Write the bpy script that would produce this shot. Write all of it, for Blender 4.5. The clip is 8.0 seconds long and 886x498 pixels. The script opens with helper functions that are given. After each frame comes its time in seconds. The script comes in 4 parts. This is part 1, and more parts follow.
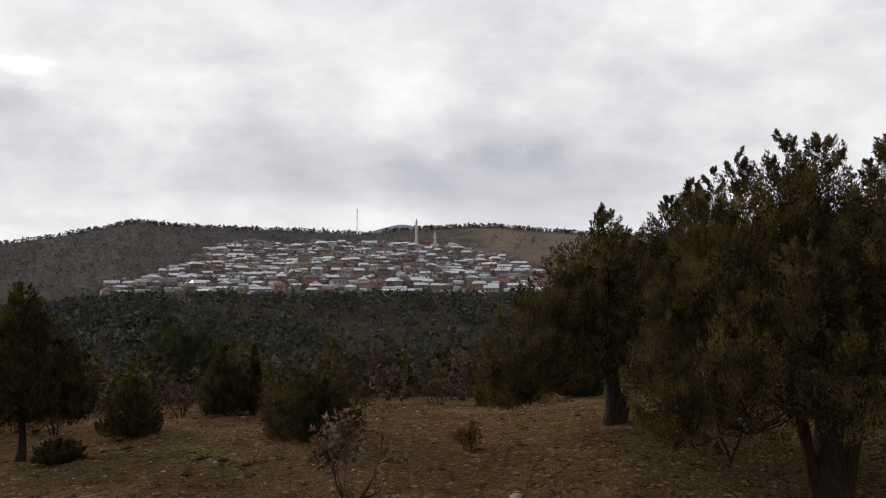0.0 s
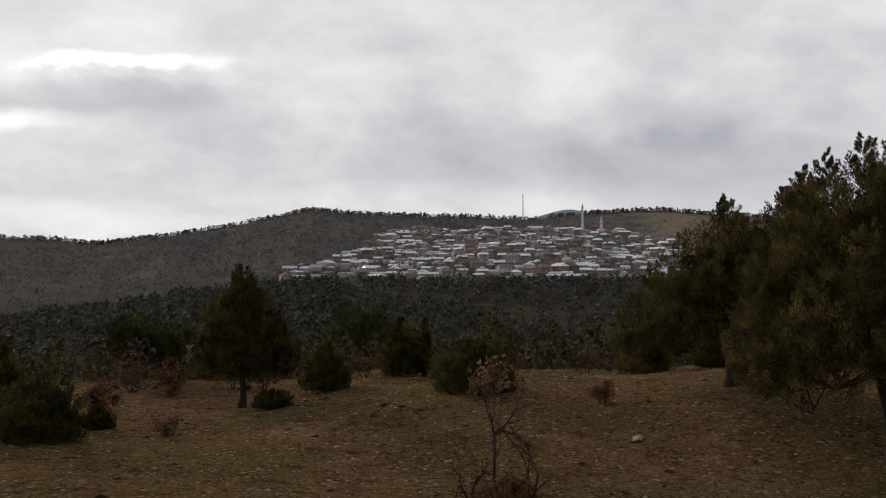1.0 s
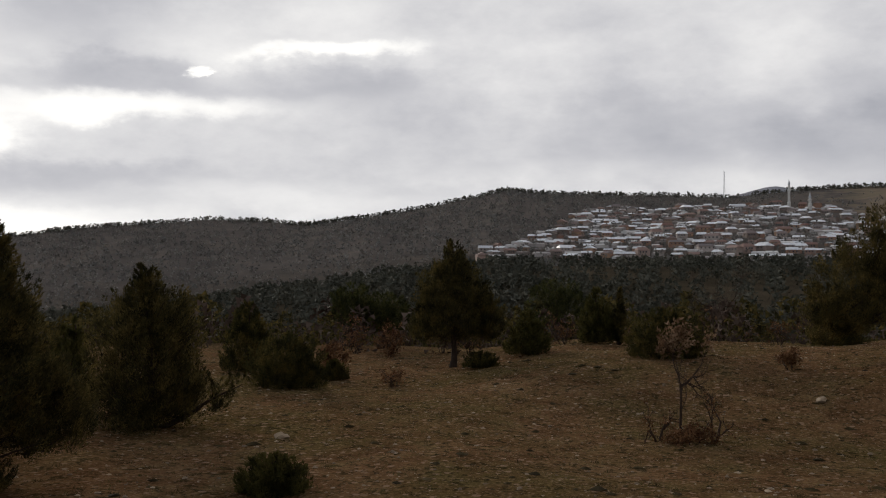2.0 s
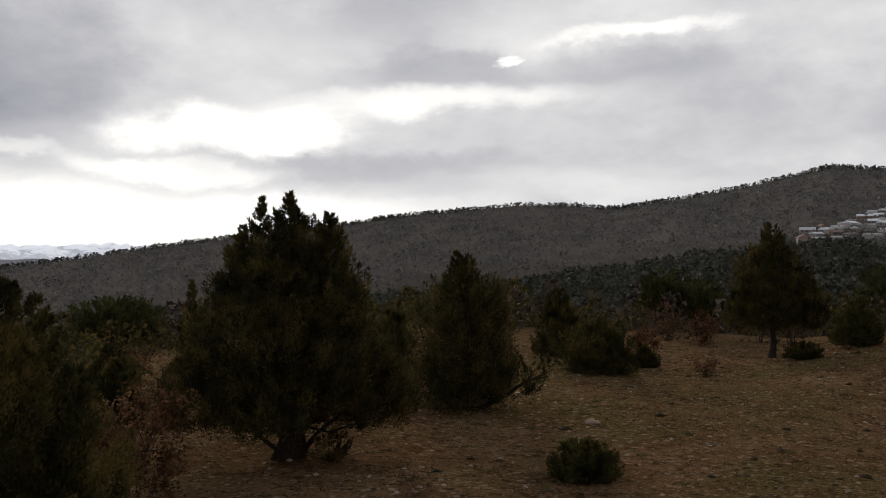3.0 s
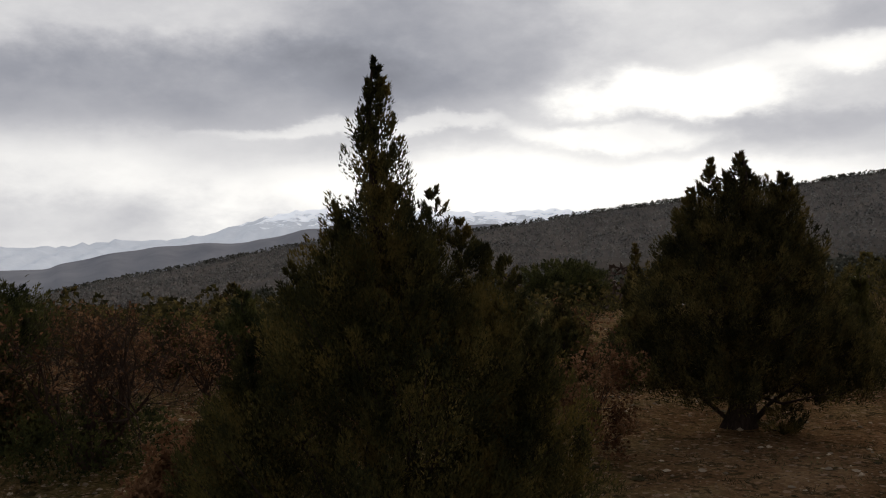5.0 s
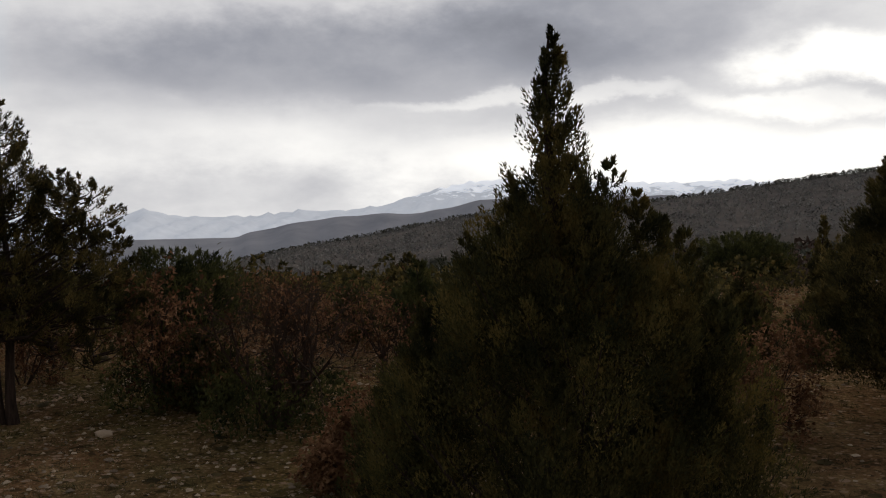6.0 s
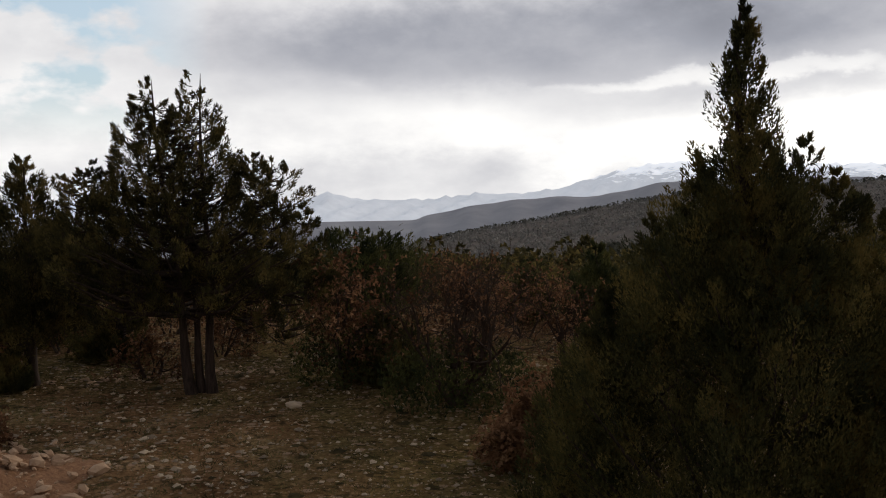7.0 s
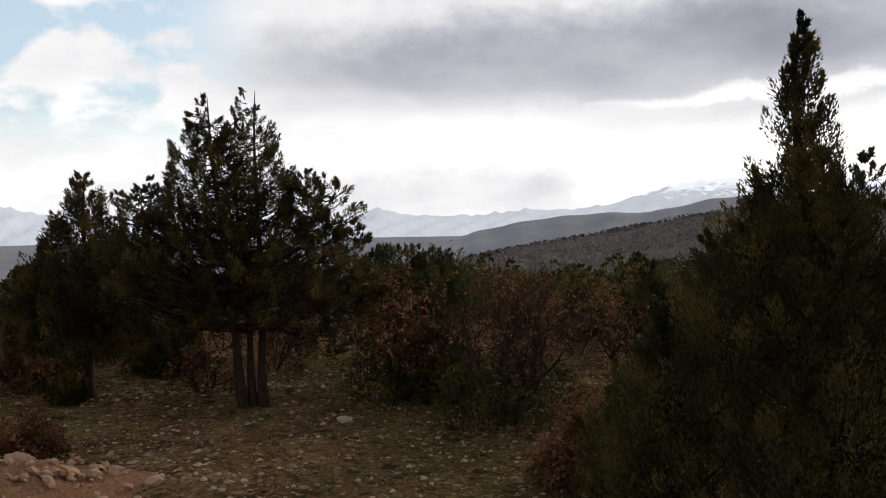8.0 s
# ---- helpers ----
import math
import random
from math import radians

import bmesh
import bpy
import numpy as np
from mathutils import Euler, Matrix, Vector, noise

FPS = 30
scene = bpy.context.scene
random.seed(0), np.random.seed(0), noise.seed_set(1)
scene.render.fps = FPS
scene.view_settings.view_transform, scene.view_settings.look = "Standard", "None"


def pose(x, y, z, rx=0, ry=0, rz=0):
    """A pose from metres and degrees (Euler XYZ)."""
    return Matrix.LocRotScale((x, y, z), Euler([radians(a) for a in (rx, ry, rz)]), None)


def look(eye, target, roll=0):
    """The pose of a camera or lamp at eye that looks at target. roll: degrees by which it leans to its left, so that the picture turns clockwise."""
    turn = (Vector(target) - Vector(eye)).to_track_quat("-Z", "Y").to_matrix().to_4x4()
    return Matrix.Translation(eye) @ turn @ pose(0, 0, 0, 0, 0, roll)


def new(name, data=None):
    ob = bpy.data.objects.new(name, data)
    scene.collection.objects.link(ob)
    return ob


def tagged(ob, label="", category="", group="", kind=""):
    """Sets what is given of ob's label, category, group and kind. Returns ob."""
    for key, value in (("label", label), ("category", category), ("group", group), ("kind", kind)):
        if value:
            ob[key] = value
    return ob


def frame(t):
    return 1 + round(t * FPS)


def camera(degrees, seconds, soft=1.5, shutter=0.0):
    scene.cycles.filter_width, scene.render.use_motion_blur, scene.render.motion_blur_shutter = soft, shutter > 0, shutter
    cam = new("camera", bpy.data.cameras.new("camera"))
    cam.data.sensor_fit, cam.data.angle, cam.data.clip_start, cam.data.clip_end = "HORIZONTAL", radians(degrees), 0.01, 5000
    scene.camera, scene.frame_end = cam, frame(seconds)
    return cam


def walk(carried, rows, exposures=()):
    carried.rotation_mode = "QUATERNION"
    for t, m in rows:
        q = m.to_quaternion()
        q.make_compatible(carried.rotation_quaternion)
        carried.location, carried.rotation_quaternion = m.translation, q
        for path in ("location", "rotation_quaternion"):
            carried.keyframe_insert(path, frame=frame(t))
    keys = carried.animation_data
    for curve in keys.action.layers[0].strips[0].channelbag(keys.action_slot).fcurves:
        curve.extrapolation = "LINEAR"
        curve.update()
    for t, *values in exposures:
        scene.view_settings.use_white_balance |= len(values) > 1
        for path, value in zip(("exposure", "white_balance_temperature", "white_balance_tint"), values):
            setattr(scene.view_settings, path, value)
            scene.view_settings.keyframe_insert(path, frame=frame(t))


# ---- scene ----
cam = camera(49.5, 8.0, soft=1.05)
EYE = 2.8
# seconds, x, y, z above the eye height, yaw, pitch, roll
PATH = [
    (0.0, -0.39, 6.10, 0.40, -7.44, 3.41, 0.23),
    (0.5, -0.40, 6.19, 0.39, -2.55, 2.98, 0.22),
    (0.7, -0.42, 6.05, 0.40, -1.20, 2.66, 0.21),
    (1.0, -0.21, 2.43, 0.21, 2.45, 2.56, 0.05),
    (1.2, -0.15, 0.40, 0.09, 4.68, 2.40, -0.03),
    (1.5, -0.03, 0.06, 0.01, 8.10, 1.95, -0.13),
    (2.3, -0.01, 0.03, 0.00, 18.25, 1.01, -0.13),
    (2.5, 0.00, 0.00, 0.00, 21.70, 0.94, -0.02),
    (3.0, -0.01, 0.01, 0.05, 32.27, 0.38, 0.06),
    (3.5, -0.03, 0.00, 0.06, 41.48, -0.16, 0.20),
    (4.0, -0.11, 0.00, 0.04, 49.38, -0.82, 0.35),
    (4.2, -0.13, -0.01, 0.03, 51.30, -1.13, 0.38),
    (5.3, -0.16, -0.03, 0.04, 60.80, -1.96, 0.52),
    (5.5, -0.16, -0.03, 0.04, 62.97, -2.36, 0.50),
    (6.0, -0.17, -0.04, 0.04, 68.19, -3.26, 0.49),
    (6.5, -0.17, -0.06, 0.03, 73.09, -3.84, 0.73),
    (7.0, -0.18, -0.08, 0.02, 78.65, -4.16, 0.73),
    (7.5, -0.19, -0.09, 0.02, 81.41, -3.27, 0.80),
    (8.0, -0.19, -0.10, 0.02, 81.60, -3.18, 0.71),
]
walk(cam, [(t, pose(x, y, EYE + z, 90 + p, r, a)) for t, x, y, z, a, p, r in PATH],
     exposures=[(0.0, 0.28), (0.5, 0.15), (1.0, 0.08), (2.5, -0.02), (4.0, -0.06), (6.0, -0.08), (7.0, 0.12), (8.0, 0.32)])


# ---- node helpers ----
def fresh_material(name):
    m = bpy.data.materials.new(name)
    m.use_nodes = True
    return m, m.node_tree, m.node_tree.nodes["Principled BSDF"]


def mth(tree, op, a, b=None, clamp=False):
    n = tree.nodes.new("ShaderNodeMath")
    n.operation, n.use_clamp = op, clamp
    for k, v in enumerate((a, b)):
        if v is None:
            continue
        if isinstance(v, (int, float)):
            n.inputs[k].default_value = v
        else:
            tree.links.new(v, n.inputs[k])
    return n.outputs[0]


def noise_of(tree, vec, scale, detail=4.0, rough=0.55, distort=0.0):
    n = tree.nodes.new("ShaderNodeTexNoise")
    n.inputs["Scale"].default_value, n.inputs["Detail"].default_value = scale, detail
    n.inputs["Roughness"].default_value, n.inputs["Distortion"].default_value = rough, distort
    if vec is not None:
        tree.links.new(vec, n.inputs["Vector"])
    return n.outputs["Fac"]


def ramp(tree, fac, stops):
    n = tree.nodes.new("ShaderNodeValToRGB")
    e = n.color_ramp.elements
    while len(e) < len(stops):
        e.new(0.5)
    for el, (at, col) in zip(e, stops):
        el.position, el.color = at, (*col, 1)
    tree.links.new(fac, n.inputs["Fac"])
    return n.outputs["Color"]


def mixed(tree, fac, a, b, blend="MIX"):
    n = tree.nodes.new("ShaderNodeMix")
    n.data_type, n.blend_type = "RGBA", blend
    for sock, v in ((n.inputs["Factor"], fac), (n.inputs["A"], a), (n.inputs["B"], b)):
        if isinstance(v, (int, float)):
            sock.default_value = v
        elif isinstance(v, tuple):
            sock.default_value = (*v, 1)
        else:
            tree.links.new(v, sock)
    return n.outputs["Result"]


def bumped(tree, bsdf, height, strength, dist):
    n = tree.nodes.new("ShaderNodeBump")
    n.inputs["Strength"].default_value, n.inputs["Distance"].default_value = strength, dist
    tree.links.new(height, n.inputs["Height"])
    tree.links.new(n.outputs["Normal"], bsdf.inputs["Normal"])


def position(tree):
    return tree.nodes.new("ShaderNodeNewGeometry").outputs["Position"]


# ---- sky: broken low cloud with the sun behind it ----
SUN_AZ, SUN_EL = 41.0, 17.0
# azimuth, elevation, half width, half height (degrees), brightness added
CLOUDS = [
    (43, 7.4, 7, 1.4, 0.50), (33, 9.2, 9, 0.9, 0.26), (55, 1.9, 17, 2.4, 0.42), (38, 2.6, 10, 1.2, 0.22),
    (38, 5.2, 9, 0.9, -0.12), (74, 8.0, 16, 2.5, -0.36), (58, 10.5, 9, 4.0, -0.28), (26, 10.8, 12, 1.2, -0.15),
    (84, 3.0, 16, 1.8, 0.16), (40, 15, 12, 2.0, -0.10), (70, 14.5, 18, 1.6, 0.08), (-12, 7.4, 9, 1.6, -0.10), (4, 5.6, 10, 1.0, 0.06),
    (6, 14.0, 16, 4.0, 0.08), (22, 3.9, 9, 0.9, 0.10), (98, 5.0, 9, 1.6, 0.10), (-6, 10, 22, 9, -0.11), (26.4, 11.6, 0.6, 0.45, 0.4), (20, 12.8, 5, 0.5, 0.25), (47, 5.0, 6, 0.7, 0.3), (62, 5.6, 10, 0.5, 0.2),
]


def make_sky():
    world = bpy.data.worlds.new("sky")
    scene.world = world
    world.use_nodes = True
    tr = world.node_tree
    back = tr.nodes["Background"]
    sky = tr.nodes.new("ShaderNodeTexSky")
    sky.sky_type, sky.sun_disc = "NISHITA", False
    sky.sun_elevation, sky.sun_rotation = radians(SUN_EL), radians(-SUN_AZ)
    way = tr.nodes.new("ShaderNodeTexCoord").outputs["Generated"]
    sep = tr.nodes.new("ShaderNodeSeparateXYZ")
    tr.links.new(way, sep.inputs[0])
    x, y, z = sep.outputs
    el = mth(tr, "MULTIPLY", mth(tr, "ARCSINE", z), 180 / math.pi)
    az = mth(tr, "MULTIPLY", mth(tr, "ARCTAN2", mth(tr, "MULTIPLY", x, -1), y), 180 / math.pi)
    # a flat cloud deck seen in perspective
    deep = mth(tr, "ADD", mth(tr, "MAXIMUM", z, -0.1), 0.22)
    comb = tr.nodes.new("ShaderNodeCombineXYZ")
    tr.links.new(mth(tr, "DIVIDE", x, deep), comb.inputs[0])
    tr.links.new(mth(tr, "DIVIDE", y, deep), comb.inputs[1])
    deck = comb.outputs[0]
    flat = tr.nodes.new("ShaderNodeMapping")
    flat.inputs["Scale"].default_value = (1, 1, 1.9)
    tr.links.new(way, flat.inputs[0])
    big = noise_of(tr, deck, 1.2, 8, 0.5, 0.0)
    fine = noise_of(tr, flat.outputs[0], 5.0, 11, 0.6, 0.0)
    wisp = noise_of(tr, flat.outputs[0], 4.5, 9, 0.6, 0.0)
    az_w = mth(tr, "ADD", az, mth(tr, "MULTIPLY", mth(tr, "SUBTRACT", wisp, 0.5), 16))
    el_w = mth(tr, "ADD", el, mth(tr, "MULTIPLY", mth(tr, "SUBTRACT", fine, 0.5), 5.0))
    glow = mth(tr, "ADD", mth(tr, "MULTIPLY", mth(tr, "SUBTRACT", big, 0.5), 0.34),
               mth(tr, "MULTIPLY", mth(tr, "SUBTRACT", fine, 0.5), 0.55))
    puff = mth(tr, "ABSOLUTE", mth(tr, "SUBTRACT", noise_of(tr, flat.outputs[0], 2.6, 8, 0.55, 0.0), 0.5))
    glow = mth(tr, "ADD", glow, mth(tr, "MULTIPLY", mth(tr, "SUBTRACT", 0.09, puff), 0.6))
    # thicker cloud overhead and away from the sun, unseen, added to dim the ground
    high = mth(tr, "MULTIPLY", mth(tr, "SUBTRACT", z, 0.30), 2.2, True)
    toward = mth(tr, "ADD", mth(tr, "MULTIPLY", x, -math.sin(radians(SUN_AZ))), mth(tr, "MULTIPLY", y, math.cos(radians(SUN_AZ))))
    away = mth(tr, "MULTIPLY", mth(tr, "SUBTRACT", 0.25, toward), 1.2, True)
    thick = mth(tr, "ADD", mth(tr, "MULTIPLY", high, 0.34), mth(tr, "MULTIPLY", away, 0.22))
    total = mth(tr, "SUBTRACT", mth(tr, "ADD", glow, 0.655), thick)
    for a, e, wa, we, gain in CLOUDS:
        da = mth(tr, "DIVIDE", mth(tr, "SUBTRACT", az_w, a), wa)
        de = mth(tr, "DIVIDE", mth(tr, "SUBTRACT", el_w, e), we)
        sq = mth(tr, "ADD", mth(tr, "MULTIPLY", da, da), mth(tr, "MULTIPLY", de, de))
        total = mth(tr, "ADD", total, mth(tr, "MULTIPLY", mth(tr, "EXPONENT", mth(tr, "MULTIPLY", mth(tr, "POWER", sq, 2.4), -1)), gain))
    cloud = ramp(tr, total, [(0.0, (0.20, 0.21, 0.245)), (0.3, (0.345, 0.355, 0.40)), (0.55, (0.56, 0.56, 0.59)),
                             (0.8, (0.86, 0.85, 0.845)), (1.0, (1.12, 1.1, 1.06))])
    # gaps of blue away from the sun
    gap = mth(tr, "MULTIPLY", mth(tr, "SUBTRACT", az, 92), 0.2, True)
    gap = mth(tr, "MULTIPLY", gap, mth(tr, "MULTIPLY", mth(tr, "SUBTRACT", 0.56, noise_of(tr, flat.outputs[0], 7.5, 7, 0.5)), 15, True), True)
    gap = mth(tr, "MULTIPLY", gap, mth(tr, "MULTIPLY", mth(tr, "SUBTRACT", el, 2.0), 0.3, True), True)
    blue = mixed(tr, 1.0, sky.outputs["Color"], (0.11, 0.11, 0.11), "MULTIPLY")
    blue = mixed(tr, 0.6, blue, (0.52, 0.64, 0.76))
    tr.links.new(mixed(tr, gap, cloud, blue), back.inputs["Color"])
    back.inputs["Strength"].default_value = 1.0
    sun = new("sun", bpy.data.lights.new("sun", "SUN"))
    sun.data.energy, sun.data.angle, sun.data.color = 1.3, radians(12), (1.0, 0.91, 0.79)
    a, e = radians(SUN_AZ), radians(SUN_EL)
    sun.matrix_world = look((-math.sin(a) * 50, math.cos(a) * 50, 50 * math.tan(e)), (0, 0, 0))


make_sky()


# ---- materials ----
def foliage(name, dark, mid, light, size=3.1, single=0.26):
    m, tr, b = fresh_material(name)
    isl = tr.nodes.new("ShaderNodeNewGeometry").outputs["Random Per Island"]
    patch = noise_of(tr, position(tr), size, 3)
    f = mth(tr, "ADD", mth(tr, "MULTIPLY", isl, single), mth(tr, "MULTIPLY", mth(tr, "SUBTRACT", patch, 0.32), 2.0))
    tr.links.new(ramp(tr, f, [(0.2, dark), (0.5, mid), (0.85, light)]), b.inputs["Base Color"])
    b.inputs["Roughness"].default_value = 0.75
    b.inputs["Specular IOR Level"].default_value = 0.03
    if size > 1:
        thin, both = tr.nodes.new("ShaderNodeBsdfTranslucent"), tr.nodes.new("ShaderNodeMixShader")
        tr.links.new(b.inputs["Base Color"].links[0].from_socket, thin.inputs["Color"])
        both.inputs[0].default_value = 0.32
        tr.links.new(b.outputs[0], both.inputs[1])
        tr.links.new(thin.outputs[0], both.inputs[2])
        tr.links.new(both.outputs[0], tr.nodes["Material Output"].inputs["Surface"])
    return m


def bark(name, dark, light):
    m, tr, b = fresh_material(name)
    mp = tr.nodes.new("ShaderNodeMapping")
    mp.inputs["Scale"].default_value = (9, 9, 1.6)
    tr.links.new(position(tr), mp.inputs[0])
    n = noise_of(tr, mp.outputs[0], 3.0, 6, 0.65, 0.4)
    big = noise_of(tr, position(tr), 1.3, 3)
    c = ramp(tr, n, [(0.3, dark), (0.7, light)])
    tr.links.new(mixed(tr, mth(tr, "MULTIPLY", big, 0.4), c, dark), b.inputs["Base Color"])
    b.inputs["Roughness"].default_value = 0.9
    b.inputs["Specular IOR Level"].default_value = 0.1
    bumped(tr, b, n, 0.8, 0.03)
    return m


def stone_mat(name, a, bcol):
    m, tr, b = fresh_material(name)
    isl = tr.nodes.new("ShaderNodeNewGeometry").outputs["Random Per Island"]
    n = noise_of(tr, position(tr), 14, 6, 0.65)
    f = mth(tr, "ADD", mth(tr, "MULTIPLY", isl, 0.6), mth(tr, "MULTIPLY", n, 0.4))
    tr.links.new(ramp(tr, f, [(0.15, a), (0.85, bcol)]), b.inputs["Base Color"])
    b.inputs["Roughness"].default_value = 0.9
    bumped(tr, b, n, 0.6, 0.02)
    return m


def soil_mat():
    m, tr, b = fresh_material("dry_pasture_soil")
    pos = position(tr)
    broad = noise_of(tr, pos, 0.16, 5, 0.6, 0.5)
    patch = noise_of(tr, pos, 0.9, 6, 0.65, 0.6)
    grit = noise_of(tr, pos, 13.0, 6, 0.7)
    earth = ramp(tr, patch, [(0.3, (0.125, 0.066, 0.029)), (0.52, (0.225, 0.126, 0.060)), (0.72, (0.33, 0.205, 0.108))])
    grass = ramp(tr, grit, [(0.3, (0.066, 0.052, 0.017)), (0.7, (0.18, 0.138, 0.046))])
    f = mth(tr, "MULTIPLY", mth(tr, "SUBTRACT", mth(tr, "ADD", broad, mth(tr, "MULTIPLY", patch, 0.5)), 0.68), 5.0, True)
    c = mixed(tr, mth(tr, "MULTIPLY", f, 0.75), earth, grass)
    clump = noise_of(tr, pos, 4.2, 5, 0.7, 0.8)
    c = mixed(tr, mth(tr, "MULTIPLY", mth(tr, "MULTIPLY", mth(tr, "SUBTRACT", clump, 0.53), 14.0, True), 0.72), c, (0.042, 0.036, 0.016))
    speck = mth(tr, "MULTIPLY", mth(tr, "SUBTRACT", grit, 0.56), 6.0, True)
    c = mixed(tr, mth(tr, "MULTIPLY", speck, 0.45), c, (0.36, 0.25, 0.15))
    c = mixed(tr, 1.0, c, ramp(tr, grit, [(0.25, (0.45, 0.45, 0.45)), (0.6, (1.1, 1.1, 1.1))]), "MULTIPLY")
    for scale, share, tone in ((8.0, 0.55, (0.36, 0.235, 0.155)), (19.0, 0.46, (0.32, 0.205, 0.13))):
        cells = tr.nodes.new("ShaderNodeTexVoronoi")
        cells.inputs["Scale"].default_value = scale
        tr.links.new(pos, cells.inputs["Vector"])
        pick = tr.nodes.new("ShaderNodeSeparateColor")
        tr.links.new(cells.outputs["Color"], pick.inputs[0])
        inside = mth(tr, "MULTIPLY", mth(tr, "SUBTRACT", mth(tr, "MULTIPLY", pick.outputs[1], 0.52), cells.outputs["Distance"]), 12, True)
        chosen = mth(tr, "MULTIPLY", mth(tr, "SUBTRACT", pick.outputs[0], share), 6, True)
        crumb = mth(tr, "MULTIPLY", mth(tr, "SUBTRACT", 0.22, pick.outputs[0]), 9, True)
        c = mixed(tr, mth(tr, "MULTIPLY", mth(tr, "MULTIPLY", inside, chosen), 0.8), c, tone)
        c = mixed(tr, mth(tr, "MULTIPLY", mth(tr, "MULTIPLY", inside, crumb), 0.7), c, (0.045, 0.032, 0.018))
    # the far slopes are scrub and bare earth, with haze put into their colour
    scrub = noise_of(tr, pos, 0.035, 8, 0.7, 0.4)
    slope = ramp(tr, scrub, [(0.32, (0.098, 0.085, 0.075)), (0.54, (0.132, 0.112, 0.096)), (0.72, (0.178, 0.145, 0.118))])
    # bare fields on the flank east of the village
    split = tr.nodes.new("ShaderNodeSeparateXYZ")
    tr.links.new(pos, split.inputs[0])
    east = mth(tr, "MULTIPLY", mth(tr, "SUBTRACT", mth(tr, "ADD", split.outputs[0], mth(tr, "MULTIPLY", mth(tr, "SUBTRACT", scrub, 0.5), 220)), 118), 0.02, True)
    field = ramp(tr, noise_of(tr, pos, 0.012, 5, 0.6, 1.0), [(0.35, (0.165, 0.128, 0.090)), (0.52, (0.235, 0.18, 0.128)), (0.66, (0.18, 0.152, 0.102))])
    slope = mixed(tr, east, slope, field)
    ln = tr.nodes.new("ShaderNodeVectorMath")
    ln.operation = "LENGTH"
    tr.links.new(pos, ln.inputs[0])
    far = mth(tr, "MULTIPLY", mth(tr, "SUBTRACT", ln.outputs["Value"], 34), 0.06, True)
    wood = ramp(tr, scrub, [(0.35, (0.048, 0.039, 0.025)), (0.6, (0.082, 0.064, 0.042)), (0.75, (0.125, 0.095, 0.063))])
    hill = mth(tr, "MULTIPLY", mth(tr, "SUBTRACT", ln.outputs["Value"], 520), 0.006, True)
    tr.links.new(mixed(tr, far, c, mixed(tr, hill, wood, slope)), b.inputs["Base Color"])
    b.inputs["Roughness"].default_value = 0.95
    b.inputs["Specular IOR Level"].default_value = 0.0
    bumped(tr, b, mth(tr, "ADD", grit, mth(tr, "ADD", patch, clump)), 1.0, 0.10)
    return m


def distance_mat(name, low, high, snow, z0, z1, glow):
    """Far land as a backdrop: haze is put into the pale colour, the air's light into the emission."""
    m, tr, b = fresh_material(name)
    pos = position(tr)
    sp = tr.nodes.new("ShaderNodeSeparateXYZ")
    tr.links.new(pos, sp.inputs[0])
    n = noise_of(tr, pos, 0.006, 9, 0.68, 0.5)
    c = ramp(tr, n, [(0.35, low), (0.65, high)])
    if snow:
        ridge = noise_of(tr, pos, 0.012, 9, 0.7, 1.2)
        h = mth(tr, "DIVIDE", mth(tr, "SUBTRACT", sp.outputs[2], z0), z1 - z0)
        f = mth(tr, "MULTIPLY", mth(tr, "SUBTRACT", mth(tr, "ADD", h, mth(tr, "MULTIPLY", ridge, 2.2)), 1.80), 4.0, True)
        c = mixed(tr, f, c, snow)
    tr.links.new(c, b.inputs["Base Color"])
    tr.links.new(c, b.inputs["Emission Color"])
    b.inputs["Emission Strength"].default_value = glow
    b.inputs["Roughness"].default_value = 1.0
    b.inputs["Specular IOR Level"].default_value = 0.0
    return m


def paint_mat(name, stops, rough=0.8, metal=0.0):
    m, tr, b = fresh_material(name)
    rnd = tr.nodes.new("ShaderNodeObjectInfo").outputs["Random"]
    c = ramp(tr, rnd, stops)
    n = noise_of(tr, position(tr), 0.9, 5, 0.65)
    tr.links.new(mixed(tr, 1.0, c, ramp(tr, n, [(0.3, (0.7, 0.68, 0.66)), (0.65, (1, 1, 1))]), "MULTIPLY"), b.inputs["Base Color"])
    b.inputs["Roughness"].default_value, b.inputs["Metallic"].default_value = rough, metal
    return m


SOIL = soil_mat()
JUNIPER = foliage("juniper_foliage", (0.026, 0.027, 0.012), (0.064, 0.056, 0.019), (0.155, 0.11, 0.032))
JUNIPER_DARK = foliage("dark_juniper_foliage", (0.024, 0.023, 0.011), (0.064, 0.053, 0.019), (0.165, 0.118, 0.038))
OLD_JUNIPER = foliage("olive_juniper_foliage", (0.030, 0.027, 0.012), (0.086, 0.068, 0.024), (0.215, 0.152, 0.050))
PINE = foliage("pine_foliage", (0.023, 0.027, 0.012), (0.054, 0.056, 0.020), (0.115, 0.105, 0.033))
YELLOWISH = foliage("yellowing_foliage", (0.03, 0.03, 0.010), (0.065, 0.058, 0.018), (0.12, 0.10, 0.03))
OAK_LEAF = foliage("dry_oak_leaf", (0.065, 0.031, 0.015), (0.155, 0.075, 0.036), (0.29, 0.16, 0.08))
PALE_LEAF = foliage("pale_dry_oak_leaf", (0.09, 0.05, 0.026), (0.19, 0.115, 0.065), (0.32, 0.21, 0.13))
# paled towards grey: distance haze is put into the leaf colour
HAZED_HILL_TREES = foliage("hazed_hillside_foliage", (0.13, 0.123, 0.112), (0.19, 0.177, 0.158), (0.27, 0.245, 0.21), 0.05, 0.3)
GRASS = foliage("dry_grass", (0.045, 0.042, 0.014), (0.095, 0.086, 0.030), (0.20, 0.16, 0.065))
